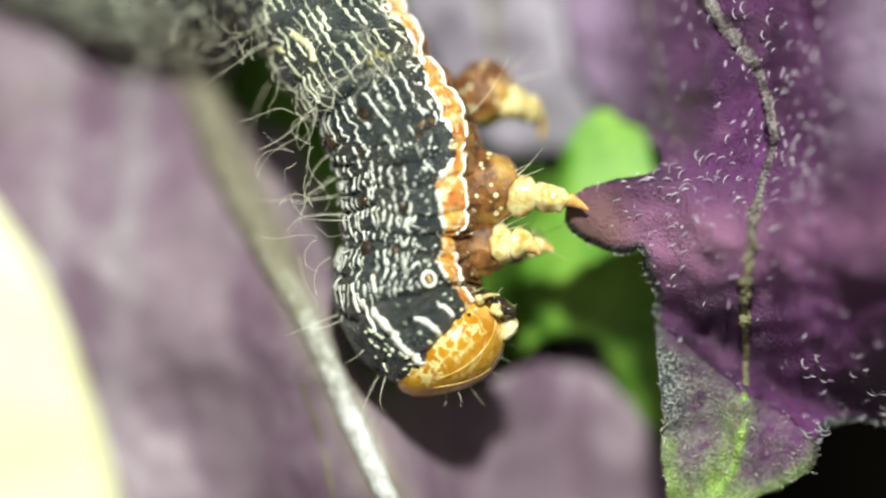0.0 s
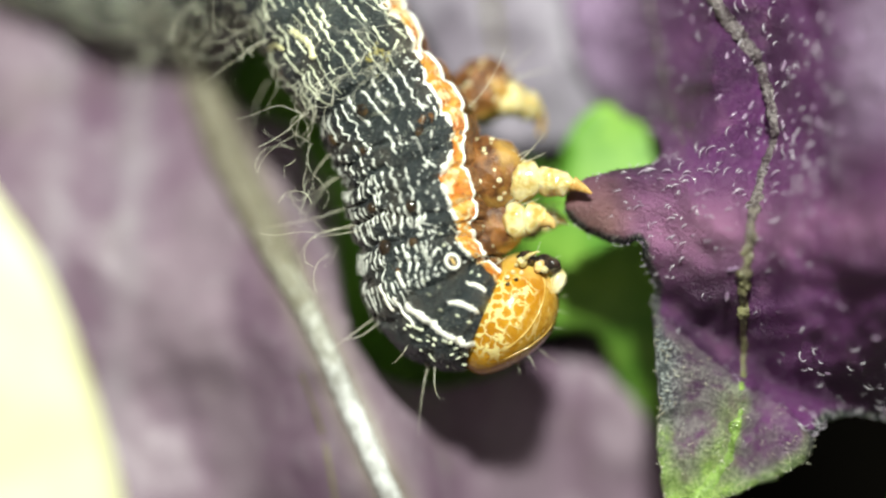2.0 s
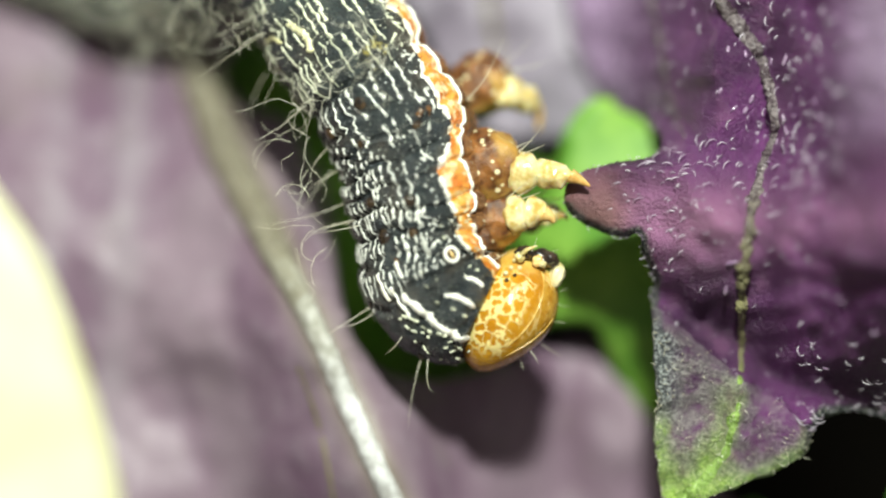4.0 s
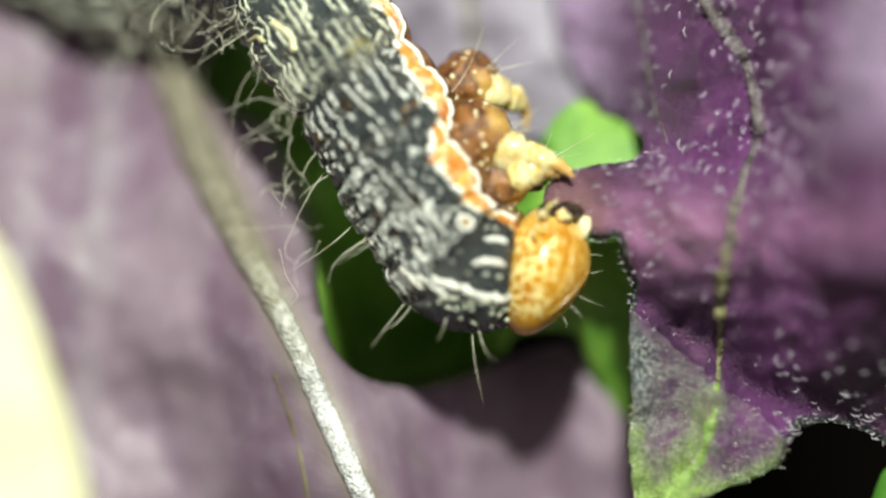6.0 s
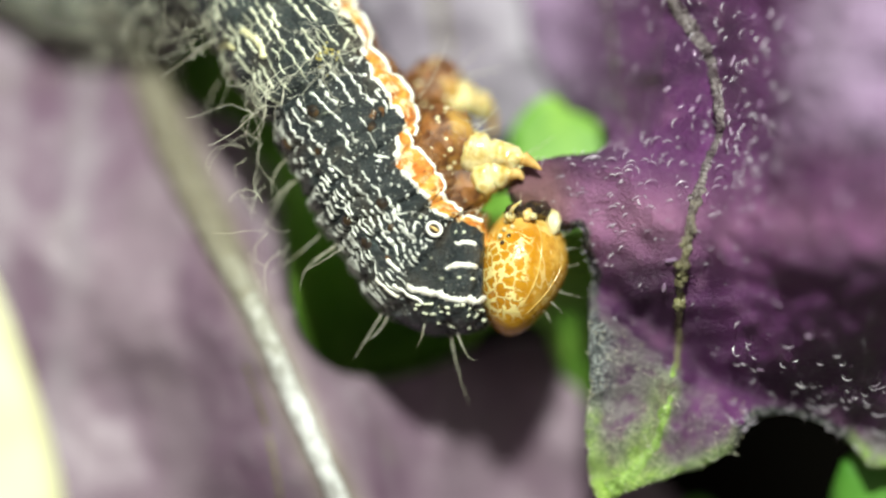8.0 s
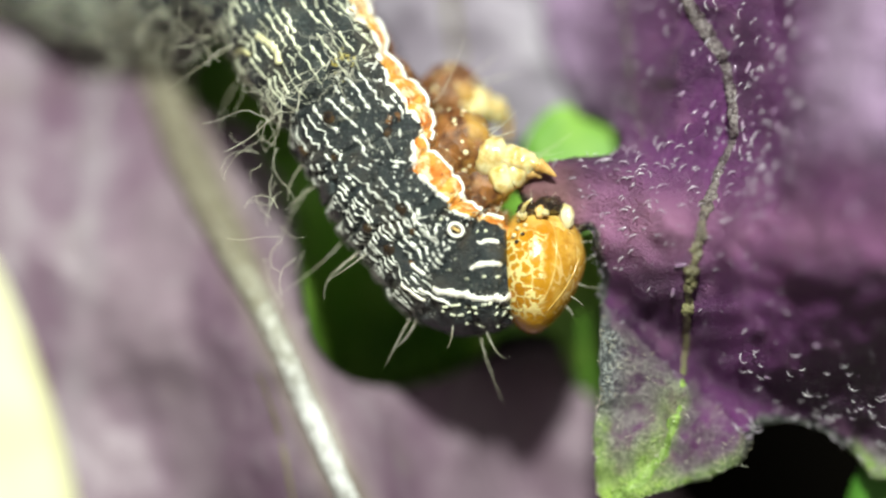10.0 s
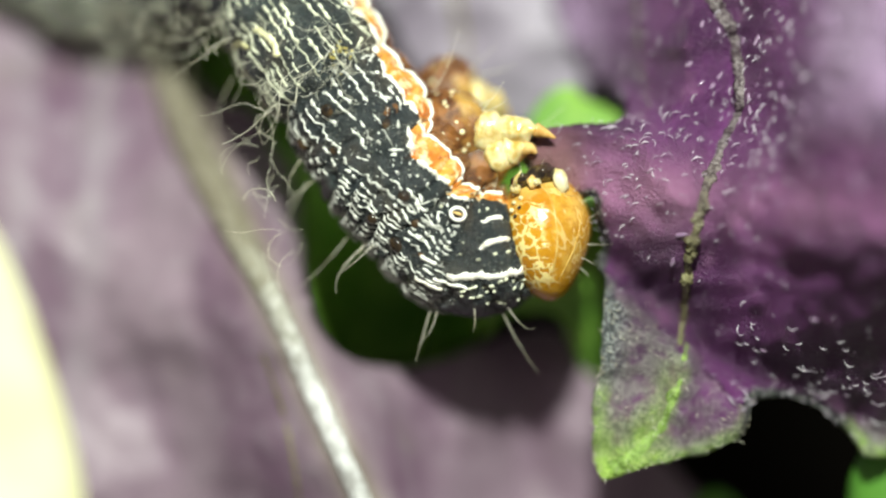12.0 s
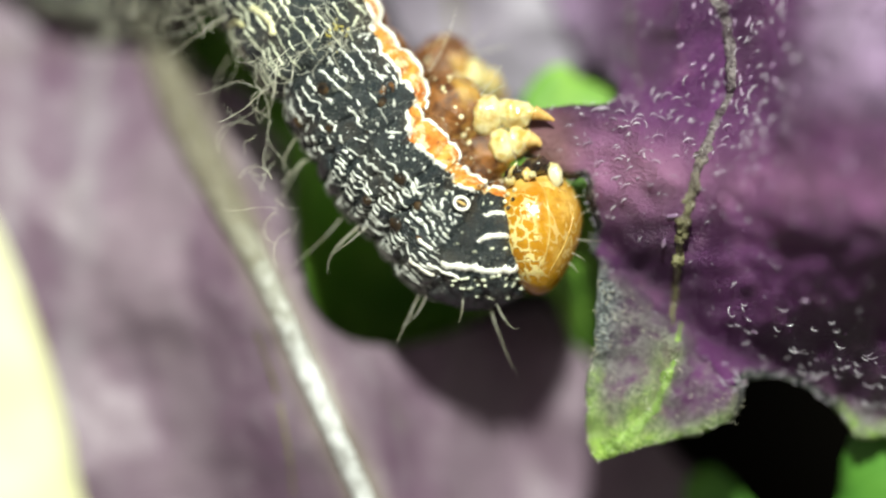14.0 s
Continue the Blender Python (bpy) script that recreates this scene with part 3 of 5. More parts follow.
knobbly_rib([(1220, -120), (1262, 10), (1315, 90), (1352, 160), (1366, 240), (1345, 310), (1322, 390), (1312, 470), (1308, 560), (1307, 620), (1307, 675)],
            front_height, 15.5, 6.5, 0.07, 0.6, front_leaf, FRONT_PIVOT, "knobbly grey-purple rib", (0.0, 0.70), 90, 0.8)
knobbly_rib([(1301, 600), (1303, 650), (1301, 720), (1285, 800), (1250, 865), (1200, 905)],
            tip_height, 9, 16, 0.15, 0.14, leaf_tip, TIP_PIVOT, "bright green rib", (0.70, 1.0), 0, 0.0, 0.5)


knobbly_rib([(1108, -140), (1136, -20), (1152, 60), (1166, 130), (1180, 200), (1204, 262)],
            front_height, 3.2, 2, 0.02, 0.6, front_leaf, FRONT_PIVOT, "small knobbly side vein", (0.0, 0.30), 45)


def blisters(name, parent, origin, outline, height, count, box, seed):
    """Glossy raised blisters, crowded along the rib and scattered elsewhere."""
    rnd = random.Random(seed)
    pieces, taken, tries = [], [], 0
    while len(pieces) < count and tries < 9000:
        tries += 1
        u, v = rnd.uniform(box[0], box[2]), rnd.uniform(box[1], box[3])
        crowd = 0.12 + 0.7 * math.exp(-((u - 1370) / 75.0) ** 2) * ease(360 - v, 0, 60) + 0.6 * math.exp(-((v - 340) / 35.0) ** 2) + 0.15 * ease(v, 640, 720)
        if rnd.random() > crowd or u < 1160 or not inside(outline[::4], np.array([u]), np.array([v]))[0]:
            continue
        size = rnd.choice((0.4, 0.5, 0.6, 0.7, 0.8))
        if any((u - a) ** 2 + (v - b) ** 2 < (19 * (0.5 + 0.5 * size)) ** 2 for a, b in taken):
            continue
        taken.append((u, v))
        turn = rnd.gauss(0.2, 0.5) if v < 300 else rnd.gauss(0.9, 0.6)
        ln, wd = size * rnd.uniform(10, 18), size * rnd.uniform(5, 7.5)
        c = at(u, v, height(u, v))
        nrm = (at(u + 4, v, height(u + 4, v)) - c).cross(at(u, v - 4, height(u, v - 4)) - c).normalized()
        along = Vector((math.sin(turn), math.cos(turn), 0))
        along = (along - nrm * along.dot(nrm)).normalized()
        side = nrm.cross(along)
        pieces.append(lump(c, (side * K * wd, along * K * ln, nrm * K * size * rnd.uniform(3.5, 5.5)), len(pieces), 0.25, 8, 12))
    link(name, *merged(pieces), MAT_BLISTER, parent, "glossy small blisters", origin, kind="stuff")


blisters("blister", front_leaf, FRONT_PIVOT, BLADE_OUTLINE, front_height, 70, (1010, -200, 1700, 760), 5)


def leaf_hairs(parent, origin, outline, height, count, box, near_edge, seed, material):
    """Short white hairs standing on the blade and along its torn border."""
    rnd = random.Random(seed)
    pieces, tries = [], 0
    while len(pieces) < count and tries < 20000:
        tries += 1
        if rnd.random() < near_edge:
            u, v = outline[rnd.randrange(len(outline))]
            if not (box[0] < u < box[2] and box[1] < v < box[3]):
                continue
        else:
            u, v = rnd.uniform(box[0], box[2]), rnd.uniform(box[1], box[3])
            if not inside(outline[::4], np.array([u]), np.array([v]))[0]:
                continue
        way = Vector((rnd.gauss(-0.2, 0.7), rnd.gauss(0.2, 0.7), rnd.uniform(0.2, 0.9)))
        pieces.append(hair(at(u, v, height(u, v)), way, K * rnd.uniform(5, 12), K * rnd.uniform(0.7, 1.1), 0.5, len(pieces) + seed * 977, 4))
    link("leaf_hair", *merged(pieces), material, parent, "short white leaf hairs", origin, kind="stuff")


leaf_hairs(front_leaf, FRONT_PIVOT, BLADE_OUTLINE, front_height, 200, (990, 280, 1680, 800), 0.55, 1, MAT_CLEAR)
leaf_hairs(leaf_tip, TIP_PIVOT, TIP_OUTLINE, tip_height, 200, (1140, 560, 1450, 925), 0.22, 2, MAT_SETA)


def arched_hairs():
    """Clear hairs bent into little arches on the blade."""
    rnd = random.Random(41)
    pieces = []
    while len(pieces) < 365:
        if len(pieces) < 270:
            u, v = rnd.uniform(1080, 1480), rnd.uniform(-60, 500)
            if rnd.random() > 0.25 + 0.75 * math.exp(-((v - 330) / 70.0) ** 2) + 0.6 * math.exp(-((u - 1380) / 70.0) ** 2) * (v < 330):
                continue
        else:
            u, v = rnd.uniform(1410, 1720), rnd.uniform(560, 890)
            if rnd.random() > ease(v - 0.25 * (u - 1430), 540, 720):
                continue
        if not inside(BLADE_OUTLINE[::4], np.array([u]), np.array([v]))[0]:
            continue
        base = at(u, v, front_height(u, v))
        turn = rnd.gauss(1.2, 0.5) if v < 280 else rnd.gauss(0.4, 0.5) if v < 600 else rnd.gauss(2.9, 0.4)
        along = Vector((math.cos(turn), math.sin(turn), 0))
        side = Vector((-along.y, along.x, 0))
        size = rnd.choice((4, 5, 6, 7, 9, 11)) * rnd.uniform(0.8, 1.15) * K
        thick = rnd.uniform(0.7, 1.2)
        path = []
        for i in range(9):
            a = math.pi * (0.05 + 0.9 * i / 8)
            path.append(base - along * math.cos(a) * size + (side * 0.7 + Vector((0, 0, 0.55))) * math.sin(a) * size)
        pieces.append(tube(path, [K * thick * (1.15 - 0.2 * abs(i - 4)) for i in range(9)], 6))
    link("leaf_hair", *merged(pieces), MAT_CLEAR, front_leaf, "clear arched leaf hairs", FRONT_PIVOT, kind="stuff")


arched_hairs()

# ---- the caterpillar ----
SPINE = spline([(-160, -200, -8.8, 104, 62), (-10, -120, -8.4, 110, 62), (135, -55, -7.7, 116, 62), (268, -28, -6.7, 120, 62), (395, -62, -4.9, 122, 62),
                (508, -48, -3.3, 127, 62), (610, 90, -2.3, 131, 60), (700, 229, -1.9, 130, 52), (737, 330, -1.8, 134, 33),
                (750, 423, -1.8, 130, 32), (774, 506, -1.7, 130, 42), (845, 556, -1.5, 111, 50), (905, 575, -1.4, 84, 50)], 40)


def spine(s):
    """Place, radius and stripe angle at s joints along the body."""
    x = min(max(s * 40, 0), len(SPINE) - 1.001)
    i = int(x)
    q = SPINE[i] * (1 - (x - i)) + SPINE[i + 1] * (x - i)
    return at(q[0], q[1], q[2]), q[3] * K, math.radians(q[4])


ROOT = at(620, 140, -2.1)
caterpillar = new("caterpillar")
caterpillar.location = ROOT
REST["caterpillar"] = ROOT
tagged(caterpillar, "dark striped caterpillar with an orange flank line, feeding on a leaf", "caterpillar")


def body_segment(s0, s1, material, origin, name="body_segment", label="", rings=84, sides=128, folds=3, tuck=0.10, tuck0=None, taper=None, crease=0.22, pinch=0.20):
    """One ring of the body. Returns it and its skin: a function from the place along the body and the angle round it to a place and the way out."""
    head_tuck = tuck if tuck0 is None else tuck0

    def skin(s, a, out=0.0):
        c, r, stripe = spine(s)
        t = (spine(s + 0.03)[0] - spine(s - 0.03)[0]).normalized()
        nrm = (Vector((0, 0, 1)) - t * t.z).normalized()
        d = nrm * math.cos(a) + nrm.cross(t) * math.sin(a)
        y = (s - s0) / (s1 - s0)
        near = min((y + head_tuck / (s1 - s0)) / (crease + head_tuck * 0.5), (1 - y + tuck / (s1 - s0)) / crease)
        edge = max(0.0, 1 - min(1.0, near))
        prof = 0.985 + 0.045 * math.sin(math.pi * min(1, max(0, y))) - pinch * edge ** 2.2
        ph = folds * y + 0.7 * noise.noise(d * 1.9 + Vector((s0 * 5, 0, 0)))
        fold = -0.078 * math.exp(-((ph - round(ph)) / 0.12) ** 2)
        bump = 0.024 * noise.noise(c * 2600 + d * 5.0) + 0.022 * noise.noise(c * 7000 + d * 11.0)
        flank = 0.035 * math.exp(-((a - stripe) / 0.22) ** 2)
        return c + d * (r * (prof + fold + bump + flank) + out), d, t

    def stripe_half(s):
        """Half the flank stripe's width and its shift round the body, in millimetres."""
        yy = min(1.0, max(0.0, (s - s0) / (s1 - s0)))
        lobe = (0.45 + 0.74 * math.sin(math.pi * yy)) if taper is None else (0.6 + 0.3 * ease(yy, 0, 0.12) - taper * ease(yy, 0.12, 0.4))
        return lobe, 0.10 * math.sin(2 * math.pi * yy) if taper is None else 0.0

    verts, uvs, faces = [], [], []
    length, last = 0.0, None
    for i in range(rings + 1):
        s = s0 - head_tuck + (s1 - s0 + tuck + head_tuck) * i / rings
        c, r, stripe = spine(s)
        if last is not None:
            length += (c - last).length * 1e3
        last = c
        lobe, shift = stripe_half(s)
        for k in range(sides):
            a = 2 * math.pi * k / sides - math.pi
            verts.append(skin(s, a)[0])
            arc = (a - stripe) * r * 1e3 + shift
            half = 0.30 * lobe
            flat = arc / lobe if abs(arc) < half else math.copysign(0.30 + abs(arc) - half, arc)
            uvs.append((length + s0 * 3.7, flat))
    for i in range(rings):
        for k in range(sides - 1):
            faces.append((i * sides + k, (i + 1) * sides + k, (i + 1) * sides + k + 1, i * sides + k + 1))
        k = sides - 1
        faces.append((i * sides + k, (i + 1) * sides + k, (i + 1) * sides, i * sides))
    ends = [tuple(range(sides)), tuple(range(rings * sides + sides - 1, rings * sides - 1, -1))]
    ob = link(name, verts, faces + ends, material, caterpillar, label, origin, uvs)
    SKINS[ob.name] = (skin, stripe_half, s0, s1, origin)
    return ob


SKINS = {}


def ridge(skin, path, widths, height):
    """A low rounded ridge on the skin along places (s, angle); widths are halves in metres."""
    verts, faces = [], []
    n = len(path)
    pts = [skin(s, a)[0] for s, a in path]
    for i, (s, a) in enumerate(path):
        p, d, _ = skin(s, a)
        t = (pts[min(i + 1, n - 1)] - pts[max(i - 1, 0)]).normalized()
        side = d.cross(t).normalized()
        w = widths[i]
        h = height * min(1.0, w / 2.6e-5)
        for x, z in ((-1.0, -0.35), (-0.6, 0.65), (0.0, 1.0), (0.6, 0.65), (1.0, -0.35)):
            verts.append(p + side * w * x + d * h * z)
    for i in range(n - 1):
        for k in range(4):
            faces.append((i * 5 + k, i * 5 + k + 1, i * 5 + k + 6, i * 5 + k + 5))
    faces.append((4, 3, 2, 1, 0))
    faces.append(tuple((n - 1) * 5 + k for k in range(5)))
    return verts, faces


def wavy_ridge(skin, s, a, length, width, r, seed, lean=0.0, wobble=0.035, height=2.6e-5):
    """A beaded line of some length (millimetres) from a place on the skin, running along the body and swinging from side to side."""
    rnd = random.Random(seed)
    n = max(5, int(length / 0.032))
    per_s = (spine(max(0.1, s) + 0.05)[0] - spine(max(0.1, s) - 0.05)[0]).length * 1e3 / 0.1
    off, path, widths = rnd.uniform(0, 99), [], []
    for i in range(n + 1):
        x = length * i / n
        swing = wobble * (noise.noise(Vector((off + x * 4.2, 0, 0))) * 2.0 + noise.noise(Vector((off + x * 11, 5, 0))) * 0.8)
        path.append((s + x * math.cos(lean) / per_s, a + (swing + x * math.sin(lean)) / (r * 1e3)))
        bead = 0.76 + 0.75 * noise.noise(Vector((off + x * 8.0, 9, 0))) + 0.40 * noise.noise(Vector((off + x * 21.0, 3, 0)))
        end = min(1.0, (i + 0.55) / 1.6, (n - i + 0.55) / 1.6)
        widths.append(max(0.2, bead) * end * width * 1e-3)
    return ridge(skin, path, widths, height)


def skin_lines(ob, seed, courses, pitch, width, flank_zone, material, label, back_to=-118, until=None, dashes=1.0, hem=0.1):
    """Cream lines that run along the body and start anew at each cross fold; short dashes and dots between them and the flank stripe."""
    skin, stripe_half, s0, s1, origin = SKINS[ob.name]
    rnd = random.Random(seed)
    pieces = []
    for k in range(-1 if s0 > 0.5 else 0, courses):
        sa, sb = s0 + (s1 - s0) * (k + 0.02) / courses, s0 + (s1 - s0) * (k + 0.98) / courses
        if k < 0:
            sa = max(sa, s0 - hem)
        if until is not None:
            sb = min(sb, until)
        if sb - sa < 0.05:
            continue
        sm = (sa + sb) / 2
        _, r, stripe = spine(sm)
        per_s = (spine(sm + 0.05)[0] - spine(sm - 0.05)[0]).length * 1e3 / 0.1
        span = (sb - sa) * per_s
        half = 0.30 * stripe_half(sm)[0]
        a = stripe - (half + flank_zone * rnd.uniform(0.85, 1.1)) / (r * 1e3)
        while a > math.radians(back_to):
            if rnd.random() < 0.90:
                start = rnd.uniform(-0.10, 0.14) * span
                ln = span * rnd.uniform(0.55, 1.15)
                wavy_lean = rnd.gauss(0, 0.10)
                w = width * rnd.uniform(0.55, 1.25)
                if rnd.random() < 0.30:
                    cutp = rnd.uniform(0.35, 0.65)
                    pieces.append(wavy_ridge(skin, sa + start / per_s, a, ln * cutp * 0.85, w, r, rnd.random() * 1e6, wavy_lean))
                    pieces.append(wavy_ridge(skin, sa + (start + ln * cutp) / per_s, a + rnd.gauss(0, 0.035) / (r * 1e3), ln * (1 - cutp), w, r, rnd.random() * 1e6, wavy_lean))
                else:
                    pieces.append(wavy_ridge(skin, sa + start / per_s, a, ln, w, r, rnd.random() * 1e6, wavy_lean))
            a -= pitch * rnd.uniform(0.72, 1.28) / (r * 1e3)
        for _ in range(int(dashes * span * flank_zone * 16)):
            sx = rnd.uniform(sa, sb)
            _, rx, stx = spine(sx)
            ax_ = stx - (0.30 * stripe_half(sx)[0] + rnd.uniform(0.12, 1.0) * flank_zone) / (rx * 1e3)
            dot = rnd.random() < 0.5
            pieces.append(wavy_ridge(skin, sx, ax_, rnd.uniform(0.05, 0.10) if dot else rnd.uniform(0.12, 0.34), width * rnd.uniform(0.6, 1.15), rx, rnd.random() * 1e6, rnd.gauss(0, 0.6), 0.05))
        for _ in range(int(span * 40)):
            sx = rnd.uniform(sa, sb)
            _, rx, stx = spine(sx)
            ax_ = rnd.uniform(math.radians(back_to), stx - 0.30 * stripe_half(sx)[0] / (rx * 1e3) - 0.05)
            pieces.append(wavy_ridge(skin, sx, ax_, rnd.uniform(0.03, 0.07), rnd.uniform(0.010, 0.024), rx, rnd.random() * 1e6, rnd.uniform(-1.5, 1.5), 0.02))
    link("skin_line", *merged(pieces), material, ob, label, origin, kind="stuff")


def stripe_rims(ob, seed, lo=-0.02, hi=1.02, inner_gain=1.0, outer_gain=1.0, upper_end=9.0):
    """White borders of the flank stripe: a lumpy line below it, broken blobs above it."""
    skin, stripe_half, s0, s1, origin = SKINS[ob.name]
    n = 110
    for which, sign in (("lower_rim", 1), ("upper_rim", -1)):
        pieces, path, widths = [], [], []

        def flush():
            if len(path) > 3:
                widths[0] *= 0.5
                widths[-1] *= 0.5
                pieces.append(ridge(skin, path, widths, 5.5e-5))

        for i in range(n + 1):
            y = lo + (hi - lo) * i / n
            s = s0 + (s1 - s0) * y
            _, r, stripe = spine(s)
            lobe, shift = stripe_half(s)
            lump_ = noise.noise(Vector((y * 9 + seed * 7.3, sign, 0))) + 0.5 * noise.noise(Vector((y * 25 + seed, sign, 4)))
            if sign > 0:
                w = outer_gain * (0.052 + 0.030 * lump_)
            else:
                w = inner_gain * (0.048 + 0.075 * lump_)
            a = stripe + (sign * 0.30 * lobe - shift + 0.03 * noise.noise(Vector((y * 14, seed, sign)))) / (r * 1e3)
            if w < 0.024 or (sign < 0 and y > upper_end):
                flush()
                path, widths = [], []
                continue
            path.append((s, a))
            widths.append(w * 1e-3)
        flush()
        if pieces:
            link(which, *merged(pieces), MAT_RIM, ob, "white lumpy border of the stripe", origin)


def on_skin(ob, u, v):
    """The place on a ring's skin, facing the lens, that lies at plan (u, v)."""
    skin, _, s0, s1, _ = SKINS[ob.name]
    best = None
    span_s, span_a, cs, ca = (s1 - s0) * 0.6, math.radians(95), (s0 + s1) / 2, 0.0
    for _ in range(5):
        for i in range(-6, 7):
            for j in range(-6, 7):
                ss, aa = cs + span_s * i / 6, ca + span_a * j / 6
                p = skin(ss, aa)[0]
                k = D / (D - p.z) / K
                e = (p.x * k + 784 - u) ** 2 + (441 - p.y * k - v) ** 2
                if abs(aa) < 1.75 and (best is None or e < best[0]):
                    best = (e, ss, aa)
        cs, ca = best[1], best[2]
        span_s, span_a = span_s * 0.3, span_a * 0.3
    return cs, ca


def bars(ob, lines, name, material, label, height=4.5e-5):
    """Broad lines laid along plan places: (half width, beading, places)."""
    skin, origin = SKINS[ob.name][0], SKINS[ob.name][4]
    pieces = []
    for w, bead, pts in lines:
        path = spline([on_skin(ob, u, v) for u, v in pts], 12)
        n = len(path)
        off = pts[0][0] * 0.37
        ww = [K * w * max(0.3, 1 + bead * 1.2 * noise.noise(Vector((off + i * 0.38, 0, 0))) + bead * 0.9 * noise.noise(Vector((off + i * 1.1, 7, 0)))) * min(1.0, (i + 0.5) / 2, (n - i - 0.5) / 2) for i in range(n)]
        pieces.append(ridge(skin, [tuple(q) for q in path], ww, height))
    link(name, *merged(pieces), material, ob, label, origin)


def skin_point(s, angle, out=1.0):
    c, r, _ = spine(s)
    t = (spine(s + 0.03)[0] - spine(s - 0.03)[0]).normalized()
    nrm = (Vector((0, 0, 1)) - t * t.z).normalized()
    side = nrm.cross(t)
    d = nrm * math.cos(angle) + side * math.sin(angle)
    return c + d * r * out, d, t


def add_hairs(segment, origin, seed, spots):
    """Pairs of pale hairs on a segment: (place along, angle, length)."""
    for i, (s, a, ln, lean) in enumerate(spots):
        p, d, t = skin_point(s, math.radians(a), 0.97)
        link("hair", *hair(p, d + t * lean, ln * K * 1.25, K * 0.95, 0.5, seed * 31 + i), MAT_SETA, segment, "", origin)


def spiracle(segment, origin, s, angle, size):
    """Breathing pore: a pale raised ring round a dark slit."""
    p, d, t = skin_point(s, math.radians(angle), 1.05)
    side = d.cross(t)
    t, side = (t + side * 0.35).normalized(), (side - t * 0.35).normalized()
    ring = [p + (t * math.cos(a) * 1.15 + side * math.sin(a) * 1.0) * size * K for a in (2 * math.pi * i / 20 for i in range(21))]
    link("spiracle_ring", *tube(ring, [K * size * 0.29] * 21, 8), MAT_RIM, segment, "pale ring", origin)
    link("spiracle_slit", *lump(p - d * K, (t * K * size * 1.0, side * K * size * 0.8, d * K * 4), 3, 0.0, 10, 14), MAT_BLACK, segment, "dark slit", origin)
    link("spiracle_lip", *lump(p + d * K * 2, (t * K * size * 0.8, side * K * size * 0.24, d * K * 3), 3, 0.0, 8, 12), MAT_CLAW, segment, "amber lip in the slit", origin)


SEGMENTS = ((0.0, 1.05), (1.05, 2.1), (2.1, 3.15), (3.15, 4.2), (4.2, 5.3), (5.3, 6.5))
for j, (a, b) in enumerate(SEGMENTS):
    o = spine((a + b) / 2)[0]
    seg = body_segment(a, b, MAT_SKIN_REAR, o, label="black abdomen ring with broken cream lines")
    skin_lines(seg, 60 + j, 3, 0.26, 0.047, 0.5, MAT_LINE_REAR, "raised cream lines")
    stripe_rims(seg, j, inner_gain=1.35)
    add_hairs(seg, o, 10 + j, [(a + 0.35, -60, 90, 0.2), (a + 0.5, -95, 110, 0.1), (a + 0.7, 72, 100, -0.1), (a + 0.6, -20, 60, 0.1)])
    if j == 5:
        bars(seg, [(8, 0.4, [(508, 60), (530, 70), (546, 88), (550, 110)]), (5, 0.5, [(470, 92), (486, 84), (500, 92)])], "pale_patch", MAT_PATCH, "pale yellow patch on the skin")
    if j >= 3:
        spiracle(seg, o, a + 0.62 * (b - a), 46, 7)
O3 = spine(7.1)[0]
rear = body_segment(6.5, 7.62, MAT_SKIN, O3, label="black ring behind the walking legs")
skin_lines(rear, 71, 2, 0.32, 0.052, 0.62, MAT_LINE, "long raised cream lines")
stripe_rims(rear, 11, inner_gain=1.3)
add_hairs(rear, O3, 3, [(6.9, -75, 90, 0.2), (7.2, -95, 110, 0.3), (7.4, -80, 80, 0.1), (7.2, 75, 90, -0.2), (7.0, 20, 60, 0.2)])
J2 = at(728, 292, -1.7)
middle = body_segment(7.62, 8.92, MAT_SKIN, J2, label="black ring bearing the long walking leg", tuck0=0.6, crease=0.14, pinch=0.14)
skin_lines(middle, 72, 2, 0.165, 0.043, 0.80, MAT_LINE, "fine raised cream lines", hem=0.32)
stripe_rims(middle, 12, hi=0.96, inner_gain=1.2)
add_hairs(middle, J2, 4, [(8.6, -70, 100, 0.1), (8.65, -78, 130, -0.1), (8.7, -60, 90, 0.1), (8.1, -85, 90, 0.3), (8.6, 78, 90, 0.1), (8.8, 20, 80, 0.6)])
J1 = at(759, 412, -1.6)
neck = body_segment(8.92, 11.02, MAT_SKIN, J1, label="black neck ring with broad white lines", rings=96, folds=4, tuck=0.14, tuck0=0.45, taper=0.50, crease=0.12, pinch=0.10)
skin_lines(neck, 73, 3, 0.160, 0.044, 0.75, MAT_LINE, "fine raised cream lines", until=9.95, dashes=0.9, hem=0.27)
stripe_rims(neck, 13, -0.02, 1.0, 1.1, 1.15, 0.36)
bars(neck, [(8.0, 0.6, [(712, 530), (742, 556), (772, 578), (804, 594), (836, 602)]), (5.5, 0.2, [(786, 528), (812, 530), (842, 546)]), (5.0, 0.2, [(818, 490), (836, 496), (854, 508)]),
            (4.0, 0.4, [(690, 520), (702, 536), (716, 556), (728, 572)]), (4.0, 0.4, [(664, 500), (676, 522), (692, 546)]),
            (4.5, 0.5, [(696, 474), (702, 490), (710, 504)])],
     "neck_bar", MAT_RIM, "broad white line on the neck shield")


